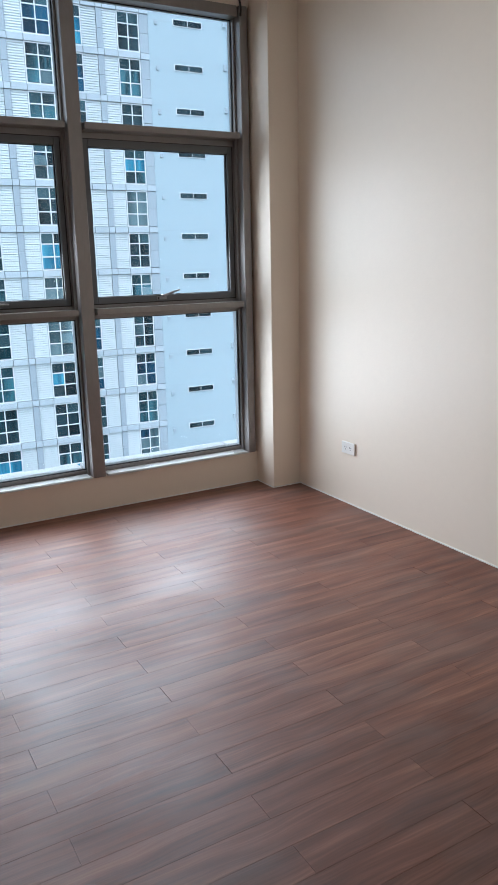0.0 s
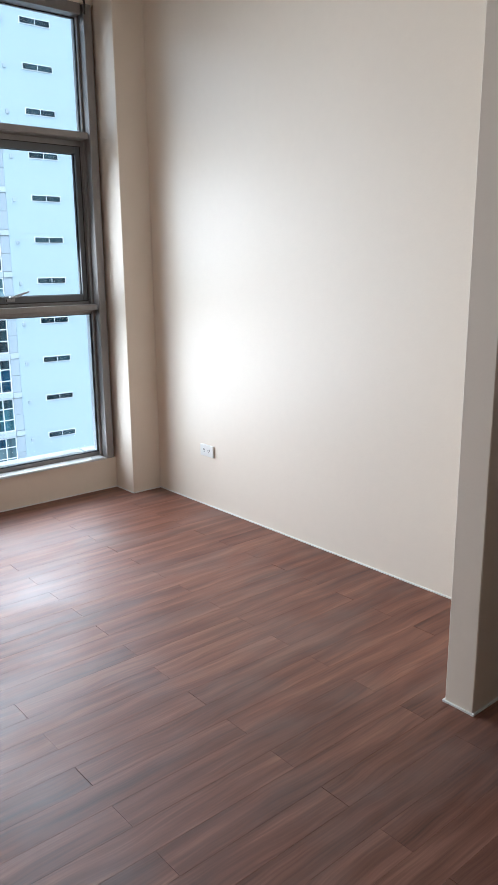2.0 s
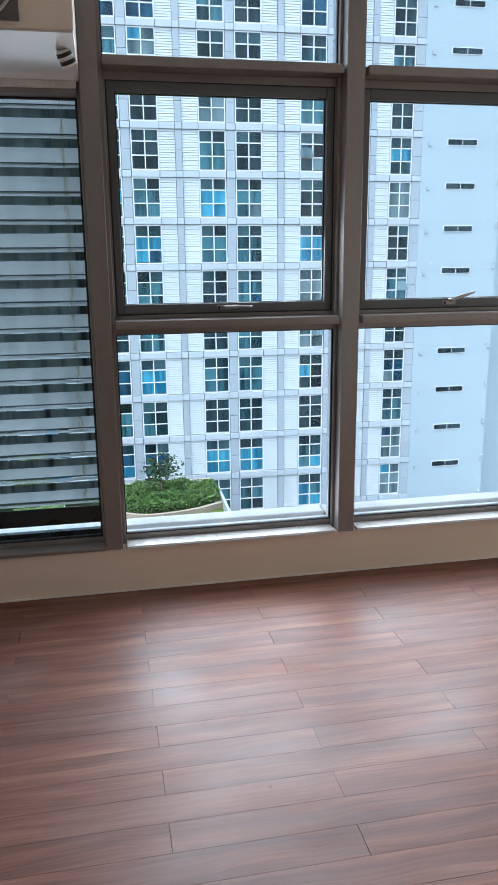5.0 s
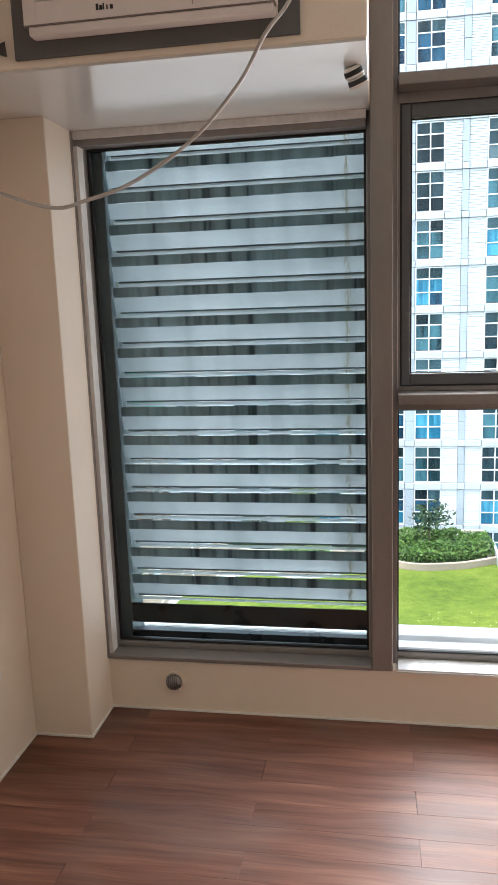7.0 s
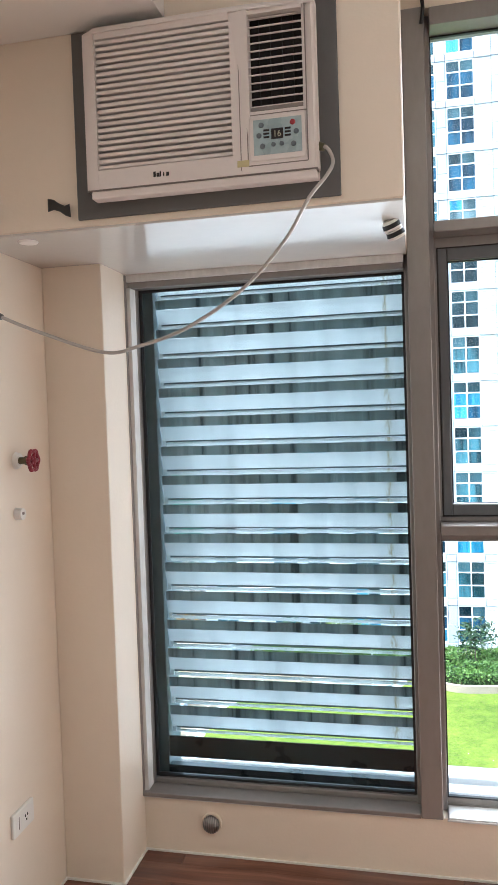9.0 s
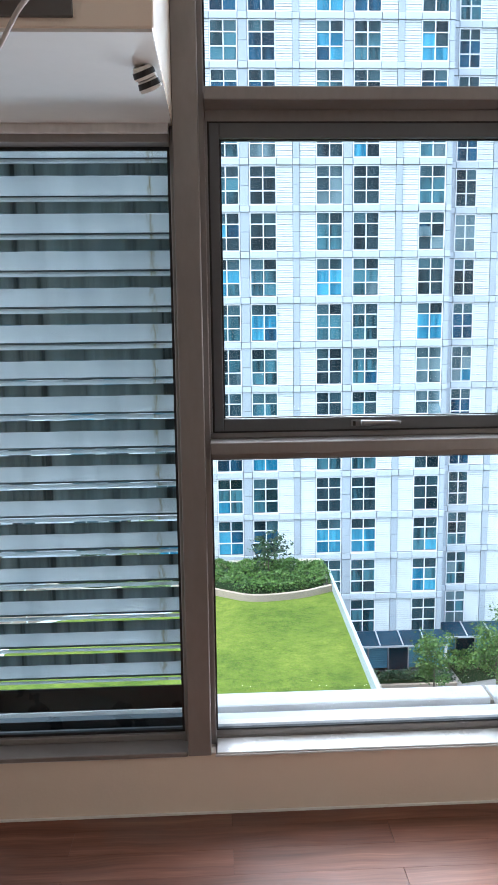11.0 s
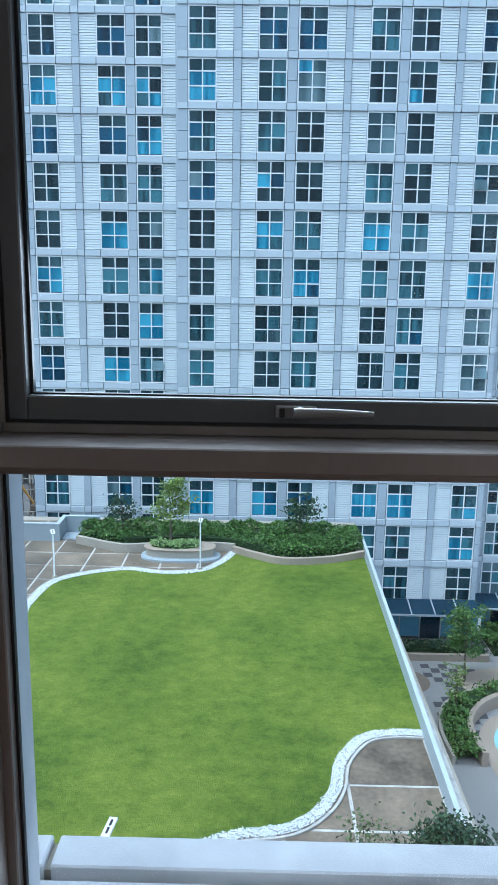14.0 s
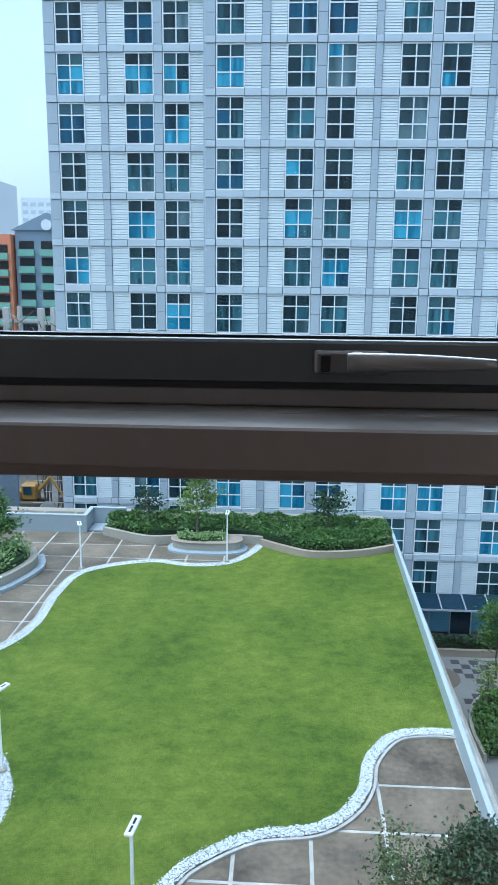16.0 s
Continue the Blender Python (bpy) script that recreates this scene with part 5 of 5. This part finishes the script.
PI = curve_through([(11.8, 36.1), (11.7, 38.4), (12.3, 40.0), (13.5, 41.3), (15.2, 41.9), (21, 42.2)], 6)
solid("planter_kerb", ribbon(PI, -0.2, 0.3, ZG, ZG + 0.75), TAN, "curved tan planter wall beside the pool", "planter", "planter kerbs", "structure")
shrubbery("pool_planting", "leafy green and yellow plants round the pool", "plants", [(p[0] + 0.05, p[1] - 0.05) for p in PB] + [(p[0], p[1] + 0.1) for p in reversed(PI)], ZG + 0.3, ZG + 0.85, 5200, 0.2, LEAF, 8, 0.5)
bm = bmesh.new()
bmesh.ops.create_circle(bm, cap_ends=True, segments=48, radius=1, matrix=pose(15.6, 37.6, ZG + 0.02) @ Matrix.Diagonal((2.7, 2.9, 1, 1)))
solid("pool_deck", ribbon(curve_through([(12.3, 35.0), (12.1, 38.0), (13.4, 40.4), (16, 41.3), (20, 41.2)], 6), -2.2, 2.2, ZG, ZG + 0.016), TAN, "tan deck curving round the pool", "deck", kind="structure")
solid("pool_water", bm, POOL, "pale turquoise pool water", "pool", kind="structure")
solid("planter_kerb", box_bm(7.0, 15.2, 46.75, 47.0, ZG, ZG + 0.45), TAN, "straight tan planter kerb before the shop fronts", "planter", "planter kerbs", "structure")
shrubbery("hedge", "low dark hedge before the shop fronts", "hedge", [(7.0, 47.1), (11, 47.0), (15.2, 47.1), (15.2, 48.0), (7.0, 48.0)], ZG + 0.1, ZG + 0.85, 3800, 0.17, LEAF_DARK, 9, 0.4)
shrubbery("hedge", "low leafy hedge before the shop fronts", "hedge", [(15.6, 47.4), (19, 48.2), (23, 49.0), (23, 50.4), (15.6, 50.2)], ZG + 0.1, ZG + 1.1, 4200, 0.19, LEAF, 10, 0.6)
tree(13.0, 44.3, ZG, 4.6, 1.25, 3000, 0.17, LEAF, "young plaza tree with an airy crown", 31, bare=0.4)
tree(17.0, 44.6, ZG, 5.0, 1.5, 3400, 0.17, LEAF, "young plaza tree with an airy crown", 32, bare=0.4)
tree(11.5, 40.4, ZG, 3.3, 0.7, 500, 0.15, LEAF_LIGHT, "thin young tree with sparse pale leaves", 33, bare=0.3)
tree(20.5, 45.6, ZG, 4.4, 1.4, 2600, 0.17, LEAF_DARK, "young plaza tree with a darker crown", 34, bare=0.35)

# ---- the city behind, to the left of the tower ----
def block(name, label, x0, x1, y0, y1, z1, wall, floors, bays, band, roof=0.0, glass=OPENING):
    """A far building with storeys of dark openings and coloured bands."""
    b = thing(name, (x0, y0, ZG), label, "building", "city buildings")
    part("wall", box_bm(x0, x1, y0, y1, ZG, z1), wall, b)
    fh = (z1 - ZG) / (floors + 0.6)
    bw = (x1 - x0) / bays
    for f in range(floors):
        for k in range(bays):
            part("window", box_bm(x0 + bw * (k + 0.18), x0 + bw * (k + 0.86), y0 - 0.05, y0 + 0.05, ZG + fh * (f + 0.5), ZG + fh * (f + 0.98)), glass, b)
            if band:
                part("balcony", box_bm(x0 + bw * (k + 0.16), x0 + bw * (k + 0.88), y0 - 0.5, y0 - 0.06, ZG + fh * (f + 0.08), ZG + fh * (f + 0.47)), band, b)
    if roof:
        bm = bmesh.new()
        vs = [bm.verts.new(c) for c in ((x0 - 0.5, y0 - 0.3, z1), (x1 + 0.5, y0 - 0.3, z1), ((x0 + x1) / 2, y0 - 0.3, z1 + roof), (x0 - 0.5, y1, z1), (x1 + 0.5, y1, z1), ((x0 + x1) / 2, y1, z1 + roof))]
        for f in ((0, 1, 2), (3, 5, 4), (0, 2, 5, 3), (1, 4, 5, 2), (0, 3, 4, 1)):
            bm.faces.new([vs[i] for i in f])
        part("roof", bm, wall, b)
        bm = bmesh.new()
        cyl(bm, ((x0 + x1) / 2, y0 - 0.5, z1 + roof * 0.3), ((x0 + x1) / 2, y0 - 0.25, z1 + roof * 0.3), 0.75, 0.75, 20)
        part("roof_vent", bm, FRAME_WHITE, b)
    return b


block("apartment_block", "orange apartment block with green balcony bands", -48.2, -38.6, 110, 122, 7.4, ORANGE, 12, 3, GREENISH)
block("apartment_block", "blue-grey apartment block with a gabled roof", -38.3, -28.9, 111, 123, 8.0, BLUEGREY, 12, 3, GREENISH, 2.4)
# the towers' haze is only their pale paint
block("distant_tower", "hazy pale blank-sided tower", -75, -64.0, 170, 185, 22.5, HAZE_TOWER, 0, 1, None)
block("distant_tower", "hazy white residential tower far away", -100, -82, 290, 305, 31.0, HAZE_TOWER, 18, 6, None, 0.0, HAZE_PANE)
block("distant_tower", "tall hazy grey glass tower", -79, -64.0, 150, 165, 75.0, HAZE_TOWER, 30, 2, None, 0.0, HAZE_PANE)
site = thing("construction_site", (-30, 85, ZG), "half-built concrete frame draped in green netting", "construction site")
r = random.Random(9)
for x, w, z1 in ((-36.2, 0.6, -3.0), (-33.9, 0.5, -3.6), (-31.9, 0.75, -1.9), (-30.2, 0.35, -1.7), (-27.9, 0.7, -1.95), (-26.4, 0.45, -1.8), (-23.6, 0.6, -3.0)):
    part("concrete_column", box_bm(x, x + w, 88, 88.6, ZG, z1, 0.03), SITE_CONCRETE, site)
for x0, x1, z0 in ((-32.0, -27.2, -3.55), (-27.9, -23.0, -3.75), (-32.0, -23.0, -5.6)):
    part("beam", box_bm(x0, x1, 88.05, 88.5, z0, z0 + 0.4, 0.03), SITE_CONCRETE, site)
for k in range(4):
    part("floor_slab", box_bm(-36.5, -23, 89, 96, ZG + 4 * k + 2, ZG + 4 * k + 2.4), SITE_CONCRETE, site)
for i in range(26):
    x, z = r.uniform(-31.5, -23.2), r.uniform(-6.5, -3.2)
    bm = bmesh.new()
    cyl(bm, (x, 87.6 + r.random() * 0.3, z), (x + r.gauss(0, 1.4), 87.6 + r.random() * 0.3, z + r.uniform(0.2, 1.6)), 0.05, 0.05, 5)
    part("scaffold_tube", bm, BARK if i % 3 else SITE_CONCRETE, site)
for x0, x1, z0, z1, sag in ((-37.5, -31.8, -12.0, -3.3, 0.25), (-31.3, -27.6, -12.0, -4.5, 0.9), (-27.5, -23.2, -12.0, -4.9, 0.5)):
    bm, grid = bmesh.new(), []
    for a in range(25):
        u = a / 24
        rim = z1 - sag * math.sin(math.pi * u) * (0.7 + 0.3 * math.sin(9 * u)) - 0.15 * r.random()
        grid.append([bm.verts.new((x0 + (x1 - x0) * u, 86.9 + 0.16 * math.sin(17 * u + x0) + 0.05 * math.sin(b), z0 + (rim - z0) * b / 8)) for b in range(9)])
    for p, q in zip(grid, grid[1:]):
        for b in range(8):
            bm.faces.new((p[b], q[b], q[b + 1], p[b + 1]))
    bmesh.ops.solidify(bm, geom=bm.faces[:], thickness=0.02)
    part("safety_net", bm, NET, site, "torn green safety net")
for i in range(34):
    x, y = -24.5 + r.random() * 4.5, 74 + r.random() * 3
    bm = bmesh.new()
    cyl(bm, (x, y, ZG), (x + r.gauss(0, 0.2), y, ZG + r.uniform(2, 5.2)), 0.05, 0.05, 5)
    part("rebar", bm, BARK, site)
for k in range(5):
    bm = bmesh.new()
    cyl(bm, (-24.6, 74 + k * 0.5, ZG + 0.8 + k), (-19.8, 74 + k * 0.5, ZG + 1.0 + k), 0.06, 0.06, 5)
    part("scaffold_tube", bm, CONCRETE, site)
for k in range(14):
    x, y = -31 + r.random() * 9, 68 + r.random() * 10
    bm = bmesh.new()
    bmesh.ops.create_icosphere(bm, subdivisions=2, radius=r.uniform(0.5, 1.3), matrix=pose(x, y, ZG))
    for v in bm.verts:
        v.co += Vector((r.gauss(0, 0.08), r.gauss(0, 0.08), r.gauss(0, 0.06)))
    part("rubble_heap", bm, BARK if k % 2 else GROUND, site)
digger = thing("excavator", (-26.2, 75, ZG), "yellow excavator on the building site", "excavator")
part("cab", box_bm(-27.2, -25.6, 74.2, 75.6, ZG + 1.0, ZG + 2.6, 0.15), YELLOW, digger)
part("cab_window", box_bm(-26.9, -26.1, 74.14, 74.2, ZG + 1.6, ZG + 2.4), DARK_GLASS, digger)
part("track", box_bm(-27.8, -25.0, 73.9, 74.5, ZG, ZG + 0.9, 0.2, 2), BARK, digger)
part("track", box_bm(-27.8, -25.0, 75.3, 75.9, ZG, ZG + 0.9, 0.2, 2), BARK, digger)
part("counterweight", box_bm(-28.2, -27.2, 74.2, 75.6, ZG + 0.9, ZG + 1.9, 0.2, 2), YELLOW, digger)
bm = bmesh.new()
cyl(bm, (-25.8, 74.6, ZG + 1.6), (-24.2, 74.4, ZG + 3.4), 0.2, 0.16, 6), cyl(bm, (-24.2, 74.4, ZG + 3.4), (-23.0, 74.3, ZG + 1.6), 0.16, 0.12, 6)
part("boom", bm, YELLOW, digger)
part("bucket", box_bm(-23.4, -22.6, 74.0, 74.6, ZG + 0.9, ZG + 1.6, 0.15), BARK, digger)
digger.location.x += 1.4
solid("tarpaulin", box_bm(-25.2, -21.0, 71.0, 72.0, ZG, ZG + 1.0, 0.2), TARP, "blue tarpaulin over building material", "tarpaulin")
solid("site_wall", box_bm(-40, -21.45, 62, 62.3, ZG, -9.0), SITE_WALL, "blank blue-grey wall beside the building site", "wall", kind="structure")

# ---- floor planks ----
floor = thing("floor", (0, 0, 0), "reddish-brown wood-look plank floor with a satin sheen", "floor", kind="structure")
part("subfloor", box_bm(XW - 0.15, XE + 0.15, YS - 0.15, 4.42, -0.15, -0.006), UNDERLAY, floor)
PW, PL = 0.102, 0.927
shared = {}
rj = random.Random(77)
rows_n = int((4.22 - YS) / PW) + 2
for r in range(rows_n):
    y1 = 4.26 - 0.002 - r * PW
    y0 = y1 - PW + 0.0004
    y1c, y0c = min(y1, YN), max(y0, -2.0)
    if y1c - y0c < 0.01:
        continue
    x = (0.14 if (round((3.85 - y1) / PW) % 2 == 0) else 0.603) - 3 * PL
    while x < XE:
        a, b = max(x + 0.0002, XW), min(x + PL - (0.0013 if rj.random() < 0.4 else 0.0003), XE)
        if b - a > 0.01:
            key = (round(b - a, 4), round(y1c - y0c, 4))
            if key not in shared:
                shared[key] = mesh_from("plank", box_bm(0, b - a, 0, y1c - y0c, -0.006, 0.0, 0.0003), PLANK)
            piece("plank", shared[key], (a, y0c, 0), floor)
        x += PL
bm = bmesh.new()
for r in range(40):
    bx(bm, XW, XE, -2.0 - (r + 1) * PW + 0.0008, -2.0 - r * PW - 0.002, -0.006, 0.0)
tagged(part("far_boards", bm, PLANK, floor), kind="stuff")
